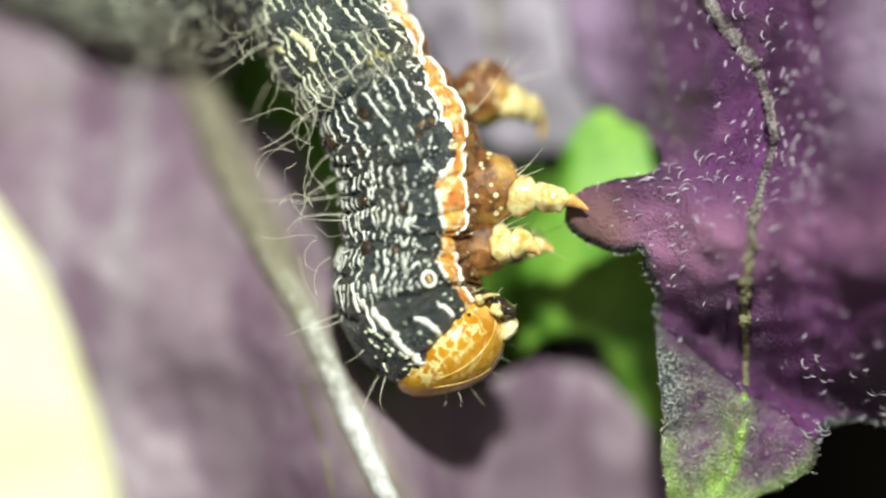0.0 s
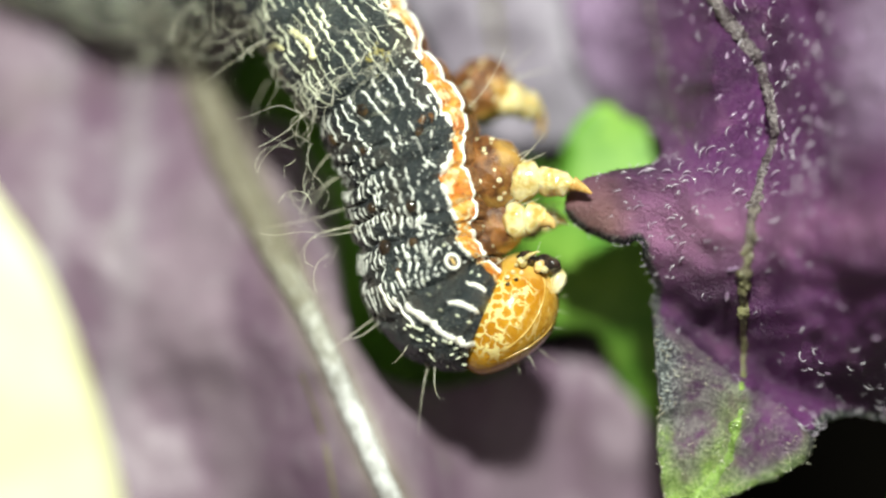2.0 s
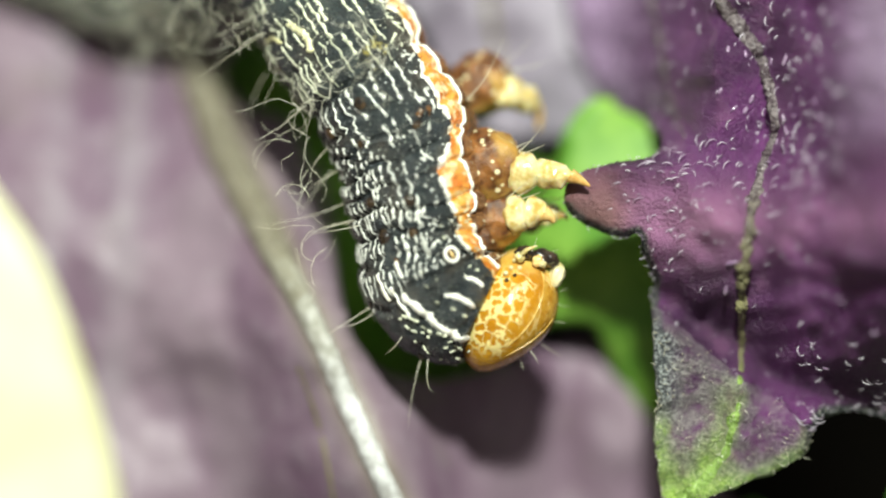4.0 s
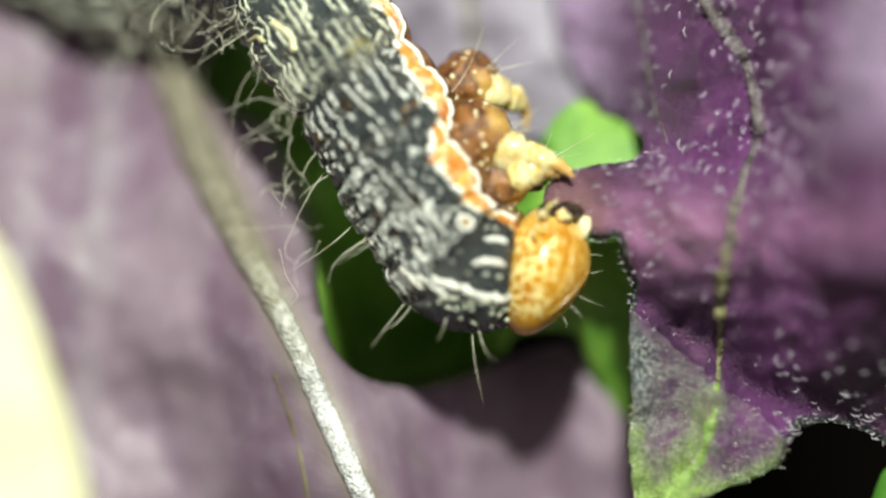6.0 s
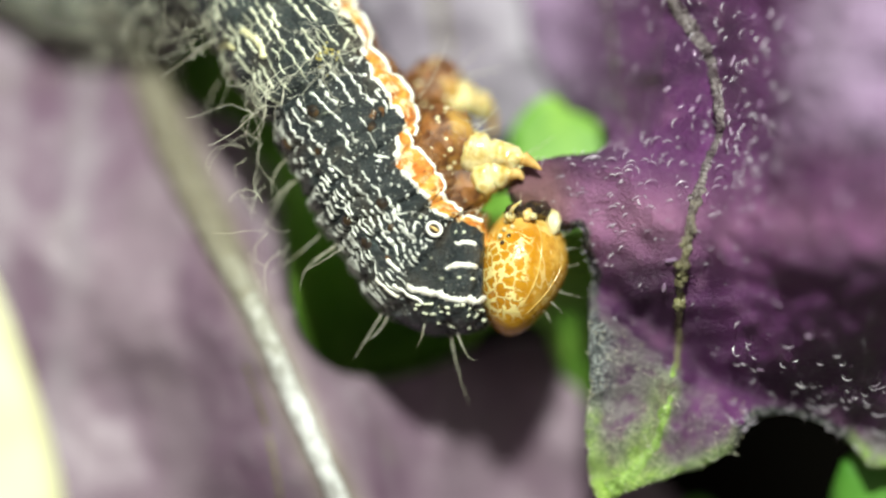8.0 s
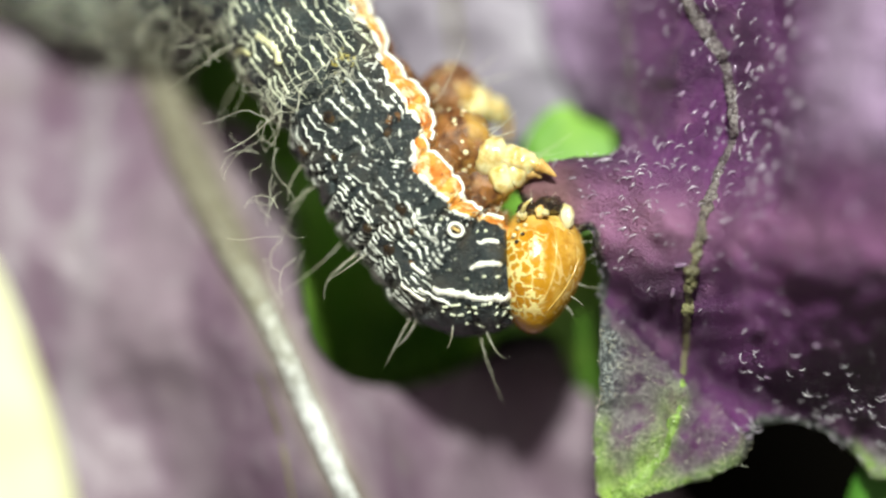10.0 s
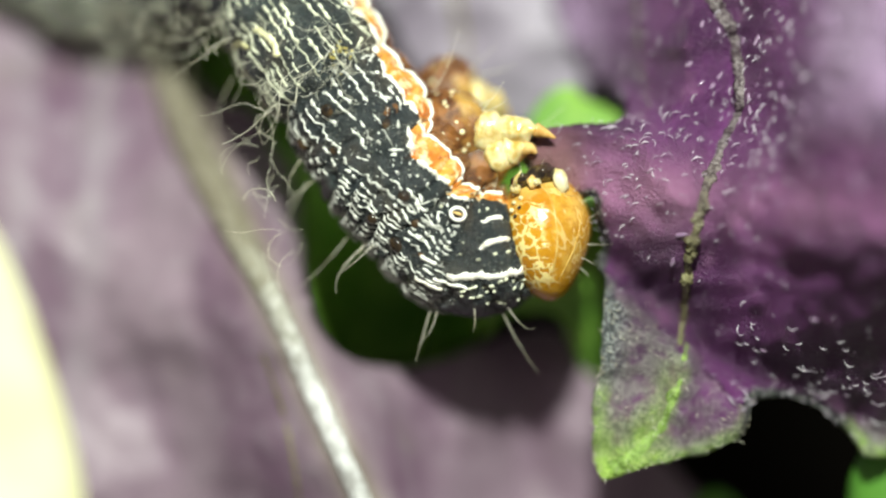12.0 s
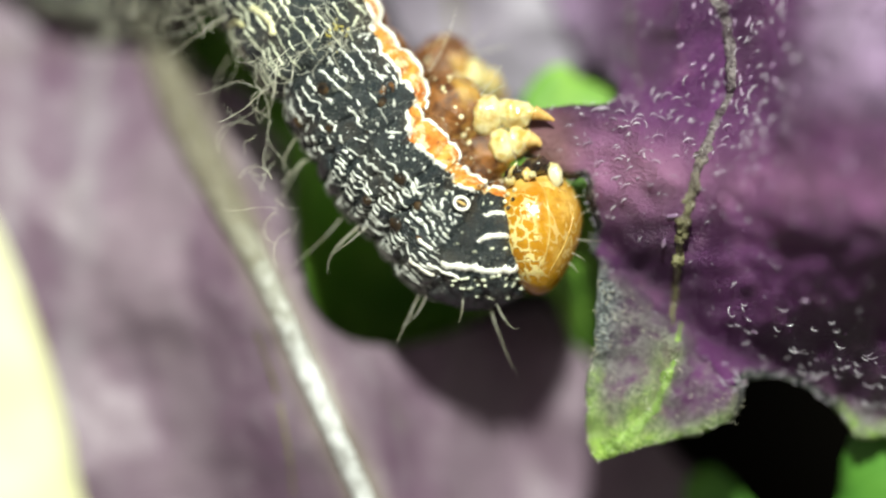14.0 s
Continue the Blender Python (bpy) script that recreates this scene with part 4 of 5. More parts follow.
def neck_spots():
    """Rows of cream dots beneath the broadest bar."""
    rnd = random.Random(8)
    skin = SKINS[neck.name][0]
    pieces = []
    for row, (drop, size) in enumerate(((17, 5.0), (32, 4.2), (46, 3.6))):
        for i in range(11):
            u = 716 + i * 11.5 + rnd.uniform(-4, 4) - row * 5
            v = 548 + i * 6.2 + drop + rnd.uniform(-3, 3)
            if rnd.random() < 0.85:
                s, a = on_skin(neck, u, v)
                pieces.append(wavy_ridge(skin, s, a, rnd.uniform(0.06, 0.13), size * K * 1e3 * rnd.uniform(0.7, 1.1), 0.0017, rnd.random() * 1e6, rnd.gauss(0, 0.8), 0.03, 4e-5))
    for u, v, w in ((800, 550, 5), (770, 540, 5), (742, 488, 3.5), (752, 512, 3.0), (768, 500, 3.0), (820, 562, 4), (776, 424, 6), (770, 404, 5), (824, 474, 4), (838, 478, 4)):
        s, a = on_skin(neck, u, v)
        pieces.append(wavy_ridge(skin, s, a, 0.09, w * K * 1e3, 0.0017, u, 0.2, 0.01, 4e-5))
    link("neck_spot", *merged(pieces), MAT_LINE_REAR, neck, "cream dots on the neck shield", J1, kind="stuff")


neck_spots()
add_hairs(neck, J1, 5, [(9.9, -78, 95, 0.15), (9.95, -74, 85, 0.3), (10.6, -80, 90, 0.3), (10.7, -72, 110, 0.5), (10.3, -60, 50, 0.3), (10.8, 60, 50, 0.6), (9.4, 35, 70, 0.4)])
spiracle(neck, J1, 9.62, 16, 11.5)


def wart(segment, origin, s, angle, size, label="dark glossy wart"):
    """A small dark tubercle from which hairs grow."""
    skin = SKINS[segment.name][0]
    p, d, t = skin(s, math.radians(angle))
    side = d.cross(t)
    link("wart", *lump(p, (t * K * size, side * K * size * 0.9, d * K * size * 0.6), s, 0.2, 10, 14), MAT_WART, segment, label, origin)


MAT_WART = plain_material("brown_black_wart", (0.008, 0.006, 0.005), (0.060, 0.034, 0.014), 3.0, 0.12, 0.8, 0.03)
for s_, angle, size in ((9.0, -38, 15), (9.02, -12, 10), (9.9, -76, 9), (10.6, -78, 9)):
    wart(neck, J1, s_, angle, size)
for s_, angle, size in ((8.35, -8, 12), (8.3, -40, 10), (8.6, -70, 10)):
    wart(middle, J2, s_, angle, size)
for s_, angle, size in ((6.75, -18, 13), (6.8, -60, 13), (7.3, 14, 11), (7.2, -35, 10)):
    wart(rear, O3, s_, angle, size)


# head
HEAD_PIVOT = at(850, 552, -1.4)
HEAD_AXIS = Vector((0.985, -0.17, 0)).normalized()
HEAD_UP = Vector((0.17, 0.985, 0)).normalized()
HEAD_OUT = Vector((0, 0, 1))
HEAD_C = at(898, 552, -1.35)


def head_place(x, y, z):
    """A place on the head: along its axis, towards the mouth, towards the lens, in plan units."""
    return HEAD_C + (HEAD_AXIS * x + HEAD_UP * y + HEAD_OUT * z) * K


def head_shape(d):
    """Plan offsets of the head's shell in the way d: along the head, to the mouth, to the lens."""
    x = 96 * d.x if d.x > 0 else 68 * d.x
    y = (112 if d.y > 0 else 122) * d.y
    z = 98 * d.z
    cleft = 1 - 0.05 * math.exp(-((d.z * 92 + 6) / 11.0) ** 2) * max(0.0, d.x) * (1 if d.y < 0.3 else 0)
    narrow = 1 - 0.12 * max(0.0, d.y) ** 2 - 0.10 * max(0.0, -d.y) ** 2
    x = x * narrow * cleft * (1 - (0.24 * max(0.0, -d.y) ** 1.5 if d.x > 0 else 0.0)) + 12 * d.y
    return x, y, z * narrow


def on_shell(x, y, lift=0.0):
    """The place on the shell, facing the lens, at offsets along the head and to the mouth."""
    dy = max(-0.97, min(0.97, y / (112 if y > 0 else 122)))
    dx = 0.0
    for _ in range(12):
        d = Vector((dx, dy, math.sqrt(max(0.02, 1 - dx * dx - dy * dy))))
        dx = max(-0.9, min(0.9, dx + (x - head_shape(d)[0]) / 90))
    p = head_shape(Vector((dx, dy, math.sqrt(max(0.02, 1 - dx * dx - dy * dy)))))
    return head_place(p[0], p[1], p[2] + lift)


def head_capsule():
    verts, faces, uvs = [], [], []
    rings, sides = 56, 72
    for i in range(rings + 1):
        th = math.pi * i / rings
        for k in range(sides):
            a = 2 * math.pi * k / sides
            d = Vector((math.sin(th) * math.cos(a), math.cos(th), math.sin(th) * math.sin(a)))
            x, y, z = head_shape(d)
            verts.append(head_place(x, y, z))
            uvs.append(((x - 14 * d.y) / 85.0, d.y * 1.1))
    for i in range(rings):
        for k in range(sides):
            k2 = (k + 1) % sides
            faces.append((i * sides + k, i * sides + k2, (i + 1) * sides + k2, (i + 1) * sides + k))
    return link("head", verts, faces, MAT_HEAD, caterpillar, "glossy amber head with a pale net pattern", HEAD_PIVOT, uvs)


head = head_capsule()


def on_head(name, pieces, material, label=""):
    return link(name, *merged(pieces), material, head, label, HEAD_PIVOT)


def ax(a, b, c):
    return (HEAD_AXIS * a * K, HEAD_UP * b * K, HEAD_OUT * c * K)


def seam(points, r, seed):
    line = spline(points, 8)
    n = len(line)
    return tube([on_shell(x, y, -0.5) for x, y in line], [K * r * (0.7 + 0.5 * noise.noise(Vector((i * 0.5, seed, 0)))) * min(1, (i + 1) / 4, (n - i) / 4) for i in range(n)], 8)


MAT_SEAM = plain_material("pale_seam", (0.46, 0.24, 0.03), (0.68, 0.46, 0.14), 3.0, 0.2, 0.6, 0.01)
on_head("seam", [seam([(30, 92), (46, 62), (46, 20), (34, -26), (6, -76)], 2.8, 1)], MAT_SEAM, "pale seam of the face")
on_head("seam", [seam([(86, 10), (72, -20), (50, -50), (12, -88)], 2.3, 2)], MAT_SEAM, "pale seam of the face")
on_head("seam", [seam([(58, 74), (70, 56), (84, 46)], 2.6, 3)], MAT_SEAM, "pale edge of the lip")
on_head("mandible", [lump(head_place(44, 104, 46), ax(26, 17, 22), 1, 0.3, 24, 32, 1.3)], MAT_BLACK, "dark jaw")
on_head("mandible", [lump(head_place(8, 102, 52), ax(24, 12, 14), 12, 0.5, 24, 32, 1.3)], MAT_BLACK, "dark jaw")
on_head("labrum", [lump(head_place(70, 80, 44), ax(14, 24, 15), 3, 0.2, 24, 32, 1.6)], MAT_PALE_MOUTH, "pale upper lip")
on_head("palp", [lump(head_place(24, 94, 64), ax(9, 12, 7), 7, 0.3)], MAT_CLAW, "amber feeler by the jaw")
on_head("palp", [lump(head_place(56, 104, 54), ax(6, 8, 6), 9, 0.3)], MAT_PALE_MOUTH, "pale feeler by the jaw")
on_head("palp", [lump(head_place(34, 92, 70), ax(7, 6, 6), 11, 0.4)], MAT_PALE_MOUTH, "pale feeler by the jaw")
on_head("antenna", [lump(head_place(-8, 92, 66), ax(9, 9, 7), 14, 0.4), tube([head_place(-8, 96, 68), head_place(0, 110, 76), head_place(14, 120, 80)], [K * 5, K * 3.5, K * 1.2], 10)], MAT_LEG, "short pale feeler")
for x, y, z in ((-18, 70, 66), (-26, 58, 72), (-10, 58, 76), (-22, 46, 78), (-4, 74, 68), (-14, 84, 58)):
    on_head("eye", [lump(head_place(x, y, z), ax(4.5, 4.5, 4.5), 5, 0.0, 8, 12)], MAT_PALE_MOUTH if (x + y) % 3 else MAT_BLACK, "tiny glossy simple eye")
for i, (x, y, z, wx, wy, ln) in enumerate(((82, 30, 20, 1, 0.2, 34), (84, 0, 15, 1, 0.0, 40), (72, -40, 20, 1, -0.5, 48), (50, -78, 20, 0.7, -0.9, 44),
                                           (62, -62, 40, 0.9, -0.6, 36), (80, 52, 20, 1, 0.5, 30), (10, 96, 60, 0.1, 1, 46), (35, 100, 50, 0.6, 1, 40))):
    link("hair", *hair(head_place(x, y, z), HEAD_AXIS * wx + HEAD_UP * wy + HEAD_OUT * 0.2, ln * K * 0.9, K * 0.8, 0.3, 300 + i), MAT_SETA, head, "", HEAD_PIVOT)


# walking legs
def leg(origin, base, base_r, joints, radii, claw, zb, zc, base_label="brown swollen leg base"):
    """A jointed leg: swollen base, pale joints and an amber claw; joints in plan units."""
    b = at(base[0], base[1], zb)
    ob = link("leg", *lump(b, (Vector((base_r * 1.05 * K, 0, 0)), Vector((0, base_r * K, 0)), Vector((0, 0, base_r * K))), base[0] * 0.1, 0.15, 24, 32, 2.2),
              MAT_BROWN, caterpillar, base_label, origin)
    n = len(joints)
    for i in range(n - 1):
        p, q = joints[i], joints[i + 1]
        za, ze = zb + (zc - zb) * i / n + 0.3, zb + (zc - zb) * (i + 1) / n + 0.3
        steps = [-0.14 + 1.28 * k / 15 for k in range(16)]
        path = [at(p[0] + (q[0] - p[0]) * t, p[1] + (q[1] - p[1]) * t, za + (ze - za) * t) for t in steps]
        rr = []
        for t in steps:
            swell = max(0.3, 1 - abs(2 * t - 1) ** 3 * 0.28)
            rr.append(K * (radii[i] + (radii[i + 1] - radii[i]) * min(1, max(0, t))) * swell)
        jv, jf = tube(path, rr, 20)
        jv = [w + Vector((noise.noise(w * 3500), noise.noise(w * 3500 + Vector((7, 0, 0))), noise.noise(w * 3500 + Vector((0, 9, 0))))) * K * 8 for w in jv]
        link("leg_joint", jv, jf, MAT_LEG, ob, "pale yellow joint", origin)
    c = spline([joints[-1], *claw], 5)
    zs = [zb + (zc - zb) * 0.9 + 0.3 + (zc - zb) * 0.1 * i / len(c) for i in range(len(c))]
    link("claw", *tube([at(u, v, z) for (u, v), z in zip(c, zs)], [K * radii[-1] * (0.72 - 0.6 * i / (len(c) - 1)) for i in range(len(c))], 10), MAT_CLAW, ob, "amber claw", origin)
    for i in range(3):
        p, q = joints[0], joints[1]
        s = at(p[0] + 12 * i, p[1] - radii[0] * 0.8, zb + 0.5)
        link("hair", *hair(s, (0.6, 0.6 - 0.2 * i, 0.3), 60 * K, K * 1.2, 0.5, i + int(base[0])), MAT_SETA, ob, "", origin)
    return ob


rear_leg = leg(O3, (848, 165), 58, [(880, 172), (915, 186), (942, 200)], [36, 30, 22], [(952, 220), (952, 246)], -3.2, -4.2)
middle_leg = leg(J2, (862, 312), 68, [(900, 322), (950, 326), (1008, 330)], [40, 30, 19], [(1026, 339), (1042, 349)], -1.5, -1.0)
front_leg = leg(J1, (868, 398), 50, [(890, 390), (925, 382), (955, 384)], [38, 32, 22], [(968, 391), (974, 400)], -1.5, -1.2)
far_leg = leg(J1, (928, 392), 28, [(940, 384), (965, 380), (985, 384)], [25, 20, 13], [(993, 388), (997, 394)], -2.4, -2.2, "far leg base")


# loose fibres caught on the back
def fibre_clump(centre, z, count, spread, length, seed, r=1.1, way=None):
    """Thin wavy threads with a few kinks, scattered round a place; way: the angle in which most of them run."""
    rnd = random.Random(seed)
    o = at(centre[0], centre[1], z)
    pieces = []
    for _ in range(count):
        u, v = rnd.gauss(centre[0], spread), rnd.gauss(centre[1], spread)
        a = rnd.uniform(0, 2 * math.pi) if way is None else rnd.gauss(way, 1.1)
        turn = rnd.gauss(0, 0.05)
        zz = z + rnd.gauss(0, 0.3)
        ln = length * rnd.uniform(0.35, 1.1)
        pts = []
        for i in range(18):
            pts.append(at(u, v, zz))
            turn = turn * 0.88 + rnd.gauss(0, 0.055)
            a += turn + (rnd.gauss(0, 0.8) if rnd.random() < 0.08 else 0)
            u += math.cos(a) * ln / 17
            v += math.sin(a) * ln / 17
            zz += rnd.gauss(0, 0.04)
        rr = rnd.uniform(0.25, 0.65) * r * K
        pieces.append(tube(pts, [rr * (1 - 0.5 * i / 17) for i in range(18)], 5))
    link("fibre_tuft", *merged(pieces), MAT_FIBRE, caterpillar, "loose pale silk fibres", o, kind="stuff")


fibre_clump((560, 165), -0.3, 20, 18, 80, 1, 1.3)
fibre_clump((530, 200), -0.7, 7, 12, 110, 2, 1.1, 2.6)
fibre_clump((655, 105), 0.2, 18, 15, 80, 3, 1.2)
fibre_clump((600, 60), -0.6, 14, 28, 90, 4, 0.95)
fibre_clump((470, 85), -1.2, 10, 30, 110, 5, 0.9)
fibre_clump((340, 70), -2.6, 8, 32, 110, 6, 1.0, 2.4)
fibre_clump((250, 0), -4.4, 10, 40, 110, 7, 1.0, 2.4)
fibre_clump((545, 345), -1.0, 8, 20, 100, 8, 1.0)
fibre_clump((575, 415), -1.2, 6, 20, 100, 9, 1.0, 2.6)
fibre_clump((520, 260), -1.0, 6, 14, 110, 11, 1.0, 3.0)
fibre_clump((690, 205), 0.15, 6, 20, 60, 12, 0.6)
fibre_clump((240, 60), -5.0, 16, 46, 130, 15, 1.2)
fibre_clump((330, 20), -4.2, 14, 40, 120, 16, 1.1)
fibre_clump((430, 40), -1.4, 12, 40, 90, 13, 0.9)
fibre_clump((520, 40), -1.2, 14, 36, 80, 14, 0.75)


# a few yellow grains stuck to the back
def grain_cluster(centre, z, count, spread, seed, material, name, label):
    rnd = random.Random(seed)
    pieces = []
    for i in range(count):
        r = rnd.uniform(1.2, 2.8) * K
        p = at(rnd.gauss(centre[0], spread), rnd.gauss(centre[1], spread), z + rnd.gauss(0, 0.05))
        pieces.append(lump(p, (Vector((r, 0, 0)), Vector((0, r, 0)), Vector((0, 0, r))), i + seed, 0.25, 6, 9))
    link(name, *merged(pieces), material, caterpillar, label, at(centre[0], centre[1], z), kind="stuff")


MAT_GRAIN = plain_material("yellow_grain", (0.34, 0.26, 0.03), (0.66, 0.56, 0.16), 5.0, 0.4, 0.5, 0.02)
grain_cluster((660, 103), 0.02, 26, 11, 3, MAT_GRAIN, "grain", "small yellow grains")


# ---- what moves ----
def part_rows(rest, rows):
    base = rest - ROOT
    return [(t, pose(base.x + x * 1e-3, base.y + y * 1e-3, base.z, 0, yaw[0] if yaw else 0, r)) for t, x, y, r, *yaw in rows]


def motions():
    walk(caterpillar, [(t, pose(ROOT.x + x * 1e-3, ROOT.y + y * 1e-3, ROOT.z)) for t, x, y in [
    (0, 0.017, 0.029), (0.5, 0.008, 0.051), (1, -0.011, 0.003), (1.5, 0, 0), (2, -0.023, -0.045),
    (4.5, -0.005, -0.048), (5, 0.048, -0.061), (5.5, 0.001, -0.144), (6, 0.182, 0.056), (6.5, 0.145, -0.045),
    (7, 0.189, -0.013), (7.5, 0.253, -0.049), (8, 0.163, -0.2), (8.5, 0.214, -0.095), (11, 0.189, -0.219),
    (11.5, 0.171, -0.351), (12, 0.057, -0.422), (12.5, 0.126, -0.404), (13, 0.197, -0.361), (13.5, 0.139, -0.371),
    (14, 0.134, -0.443),
]])
    walk(front_leaf, [(t, pose(FRONT_PIVOT.x + x * 1e-3, FRONT_PIVOT.y + y * 1e-3, FRONT_PIVOT.z, 0, 0, r)) for t, x, y, r in [
    (0, -0.014, -0.049, 0.68), (0.5, -0.058, -0.01, 0.55), (1, -0.022, -0.011, 0.17), (1.5, 0, 0, 0),
    (2, 0.008, -0.024, -0.06), (4.5, 0.099, -0.05, -0.78), (5, 0.112, -0.081, -1.23), (5.5, 0.157, 0.051, -2.47),
    (6, 0.172, -0.079, -2.09), (6.5, 0.178, -0.071, -1.3), (7, 0.198, -0.047, -2.34), (7.5, 0.23, -0.093, -2.93),
    (8, 0.213, -0.068, -3.2), (8.5, 0.196, -0.036, -3.99), (11, 0.305, 0.005, -5.13), (11.5, 0.351, 0.026, -5.84),
    (12, 0.336, 0.178, -7.06), (12.5, 0.363, 0.089, -6.84), (13, 0.352, 0.114, -7.36), (13.5, 0.323, 0.035, -6.71),
    (14, 0.315, 0.084, -7.17),
]])
    tip_base = TIP_PIVOT - FRONT_PIVOT
    walk(leaf_tip, [(t, pose(tip_base.x + x * 1e-3, tip_base.y + y * 1e-3, tip_base.z, 0, 0, r)) for t, x, y, r in [
    (0, 0.007, -0.059, 0.47), (0.5, -0.002, -0.024, 0.16), (1, -0.002, 0.001, 0.07), (1.5, 0.0, 0.0, 0),
    (2, 0.0, 0.004, -0.05), (4.5, 0.021, 0.008, -0.1), (5, 0.029, 0.03, -0.24), (5.5, -0.022, 0.06, 1.07),
    (6, 0.008, 0.05, -0.04), (6.5, 0.0, 0.024, -0.28), (7, -0.038, 0.065, 0.16), (7.5, -0.068, 0.106, 0.13),
    (8, -0.037, 0.107, -0.09), (8.5, -0.018, 0.115, -0.01), (11, 0.14, -0.089, -0.04), (11.5, 0.18, -0.104, -0.1),
    (12, 0.194, -0.064, -0.48), (12.5, 0.199, -0.088, -0.35), (13, 0.205, -0.055, -0.44),
    (13.5, 0.239, -0.083, -0.34), (14, 0.25, -0.053, -0.38),
]])
    middle_rows = [
    (0, -0.028, 0.02, -10.5), (0.5, -0.016, -0.009, -5.5), (1, -0.003, -0.017, 1.5), (1.5, 0, 0, 0),
    (2, -0.009, -0.03, 0.2), (4.5, -0.003, -0.039, 2.9), (5, 0.033, -0.038, 11.7), (5.5, 0.053, -0.075, 23.2),
    (6, 0.083, -0.033, 22.3), (6.5, 0.057, -0.068, 19), (7, 0.081, -0.072, 23.7), (7.5, 0.089, -0.054, 23.9),
    (8, 0.077, -0.062, 23.8), (8.5, 0.102, -0.07, 27), (11, 0.102, -0.07, 27), (11.5, 0.102, -0.039, 29),
    (12, 0.117, 0.006, 33.1), (12.5, 0.112, -0.045, 30.2), (13, 0.127, -0.004, 32), (13.5, 0.107, -0.045, 30.1),
    (14, 0.153, -0.085, 30.6),
]
    neck_rows = [
    (0, -0.355, -0.369, -15.6), (0.5, -0.119, -0.343, -9.6), (1, 0.132, -0.174, -1.7), (1.5, 0, 0, 0),
    (2, 0.048, -0.132, -1.1), (4.5, 0.159, -0.066, -4.3), (5, 0.458, 0.113, 3.6), (5.5, 0.532, 0.391, 18.3),
    (6, 0.575, 0.482, 15.7), (6.5, 0.537, 0.222, 11.5), (7, 0.635, 0.383, 16.4), (7.5, 0.645, 0.429, 19.7),
    (8, 0.605, 0.372, 21), (8.5, 0.673, 0.459, 24), (11, 0.711, 0.436, 26.5), (11.5, 0.718, 0.448, 31.9),
    (12, 0.758, 0.504, 36.8), (12.5, 0.725, 0.487, 29.8), (13, 0.828, 0.575, 29.2), (13.5, 0.752, 0.461, 30.4),
    (14, 0.972, 0.347, 27.8),
]
    walk(middle, part_rows(J2, middle_rows))
    walk(rear, part_rows(O3, [
    (0, -0.028, -0.018, -2.6), (0.5, -0.015, -0.009, -1.4), (1, 0.004, 0.003, 0.4), (1.5, 0, 0, 0), (2, 0.001, 0, 0),
    (4.5, 0.008, 0.005, 0.7), (5, 0.031, 0.021, 2.9), (5.5, 0.06, 0.043, 5.8), (6, 0.057, 0.042, 5.6),
    (6.5, 0.049, 0.035, 4.8), (7, 0.061, 0.044, 5.9), (7.5, 0.061, 0.045, 6), (8, 0.061, 0.045, 6),
    (8.5, 0.069, 0.051, 6.8), (11, 0.069, 0.051, 6.8), (11.5, 0.074, 0.055, 7.3), (12, 0.084, 0.064, 8.3),
    (12.5, 0.077, 0.058, 7.6), (13, 0.081, 0.061, 8), (13.5, 0.076, 0.057, 7.5), (14, 0.078, 0.058, 7.7),
]))
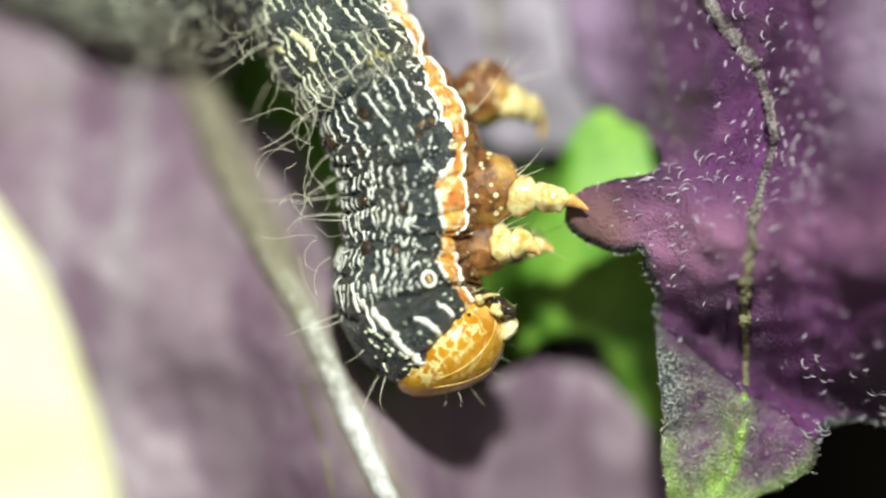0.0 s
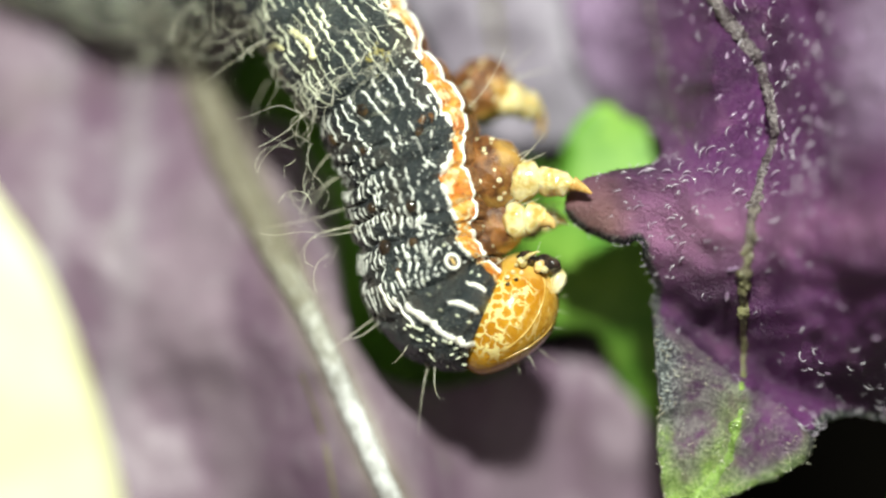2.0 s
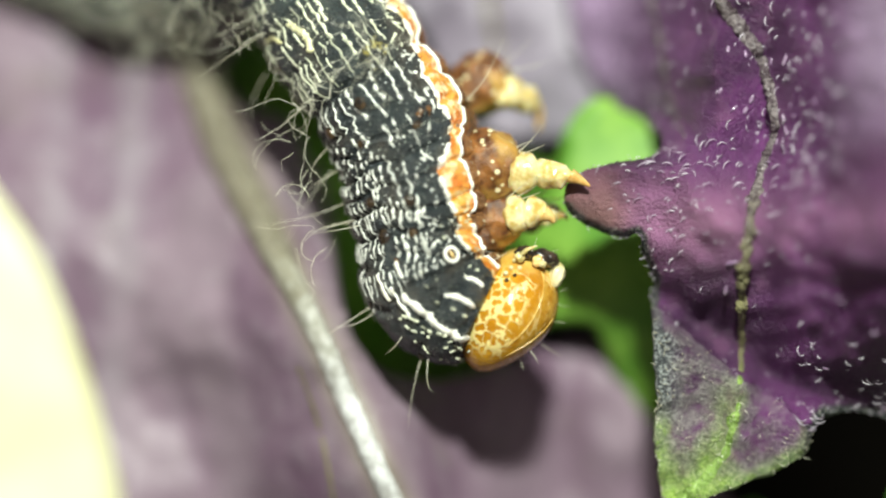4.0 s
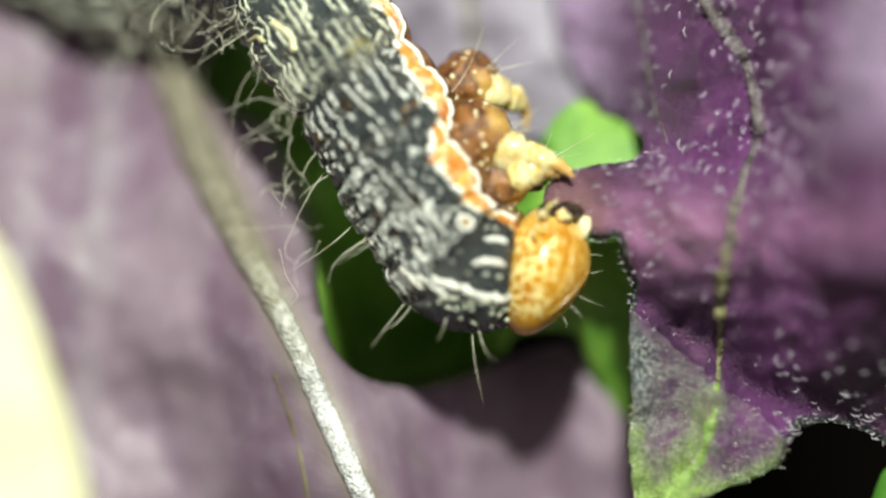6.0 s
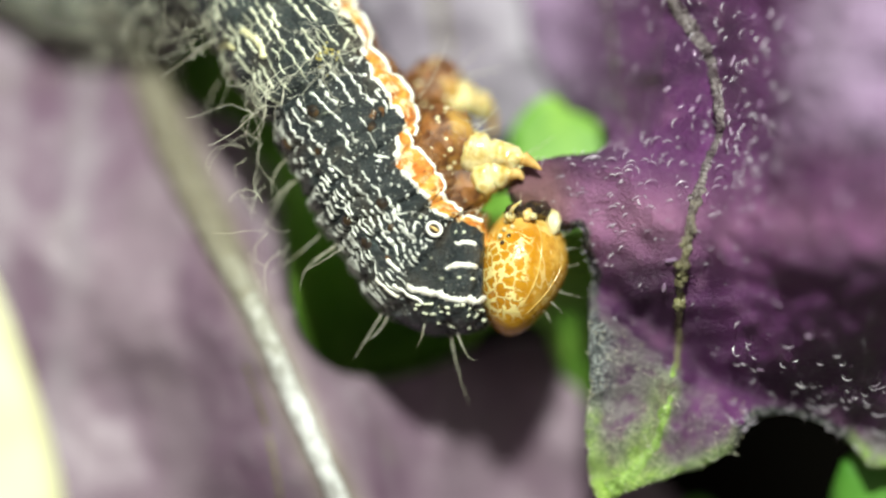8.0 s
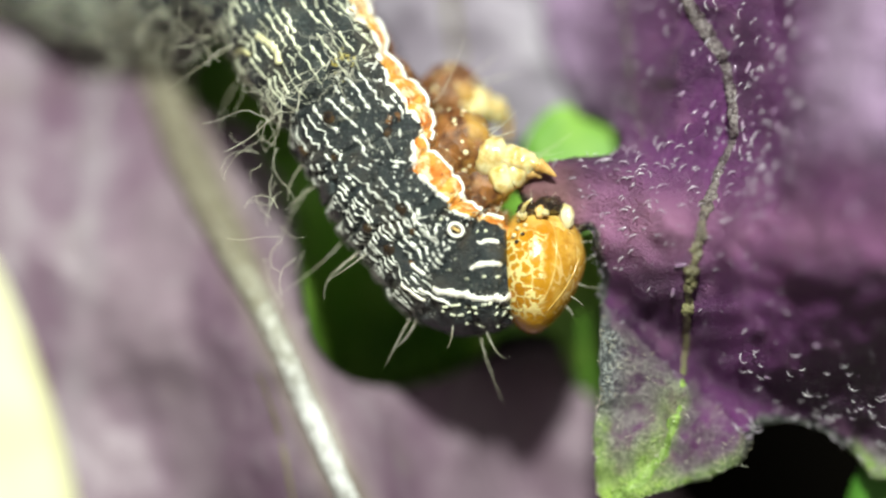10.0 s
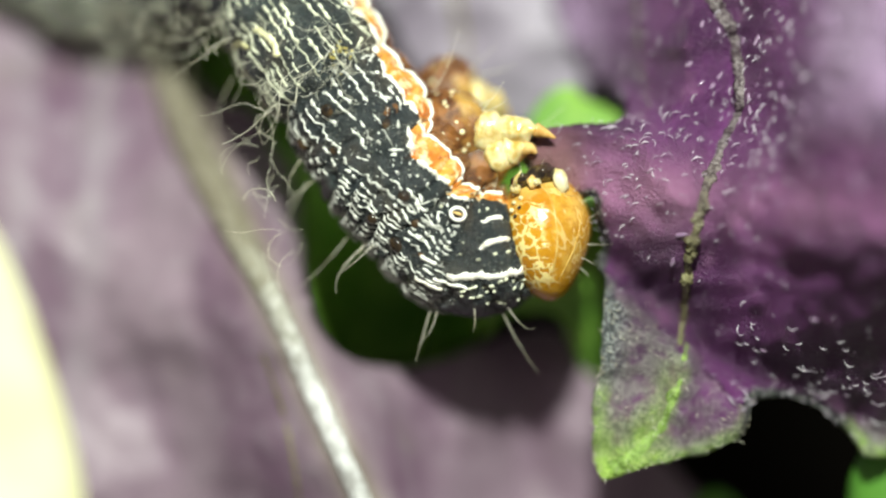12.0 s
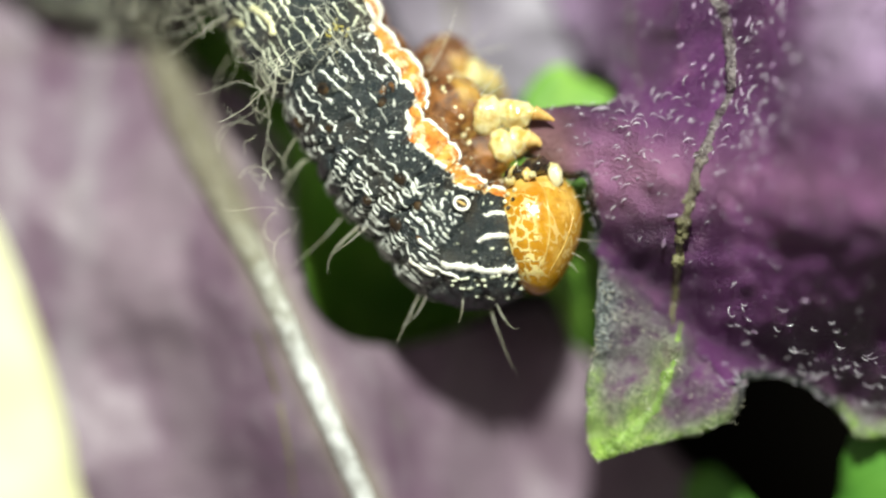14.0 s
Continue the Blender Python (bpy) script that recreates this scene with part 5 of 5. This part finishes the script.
    walk(middle_leg, part_rows(J2, [
    (0, -0.109, -0.322, 0.7), (0.5, -0.048, -0.167, -0.4), (1, 0.009, 0.068, -1.2), (1.5, 0, 0, 0),
    (2, -0.015, -0.072, 1.5), (4.5, 0.005, 0.029, 0.7), (5, 0.078, 0.475, -4.8), (5.5, 0.03, 0.74, -3),
    (6, 0.124, 0.966, -10), (6.5, 0.092, 0.741, -7), (7, 0.095, 0.92, -8.4), (7.5, 0.091, 0.907, -7.1),
    (8, 0.048, 0.763, -2.8), (8.5, 0.066, 0.947, -5.9), (11, 0.044, 0.853, -2.8), (11.5, 0.004, 0.825, 1),
    (12, -0.045, 0.831, 6), (12.5, -0.012, 0.732, 4.9), (13, -0.015, 0.872, 3.4), (13.5, -0.011, 0.786, 3.1),
    (14, 0.021, 0.623, 7.5),
]))
    walk(neck, part_rows(J1, neck_rows))
    leg_rows = [
    (0, -0.35, -0.38, -5.5), (0.5, -0.143, -0.293, -3.4), (1, 0.083, -0.078, -0.6), (1.5, 0, 0, 0),
    (2, 0.022, -0.082, -0.4), (4.5, 0.113, -0.022, -1.5), (5, 0.37, 0.245, 1.3), (5.5, 0.469, 0.625, 6.4),
    (6, 0.509, 0.667, 5.5), (6.5, 0.467, 0.444, 4), (7, 0.543, 0.627, 5.7), (7.5, 0.543, 0.672, 6.9),
    (8, 0.512, 0.64, 7.4), (8.5, 0.562, 0.749, 8.4), (11, 0.571, 0.743, 9.3), (11.5, 0.557, 0.812, 11.2),
    (12, 0.57, 0.949, 12.9), (12.5, 0.58, 0.849, 10.4), (13, 0.646, 0.948, 10.2), (13.5, 0.588, 0.835, 10.6),
    (14, 0.734, 0.764, 9.7),
]
    walk(front_leg, part_rows(J1, leg_rows))
    walk(far_leg, part_rows(J1, leg_rows))
    walk(head, part_rows(HEAD_PIVOT, [
    (0, -1.42, -0.36, -26, 10), (0.5, -0.89, -0.22, -20, 9), (1, -0.036, 0.158, -9.6, -2), (1.5, 0, 0, 0, 0),
    (2, -0.16, 0.08, -9, 10), (4.5, -0.06, -0.02, -6, 10), (5, 0.519, 0.346, -6, 12), (5.5, 0.921, 0.956, 7, 9),
    (6, 0.964, 0.83, 4, 9), (6.5, 0.83, 0.464, -3.6, 4), (7, 1.256, 0.661, 1.5, 4), (7.5, 1.319, 0.848, 9, 0),
    (8, 1.301, 0.829, 11, -1), (8.5, 1.326, 0.865, 14, -2), (11, 1.45, 1.072, 18, -4), (11.5, 1.549, 1.202, 22, -6),
    (12, 1.655, 1.429, 28, -10), (12.5, 1.458, 1.21, 23, -9), (13, 1.515, 1.403, 23, -8),
    (13.5, 1.504, 1.319, 23, -8), (14, 1.519, 1.101, 25, -8),
    ]))


motions()
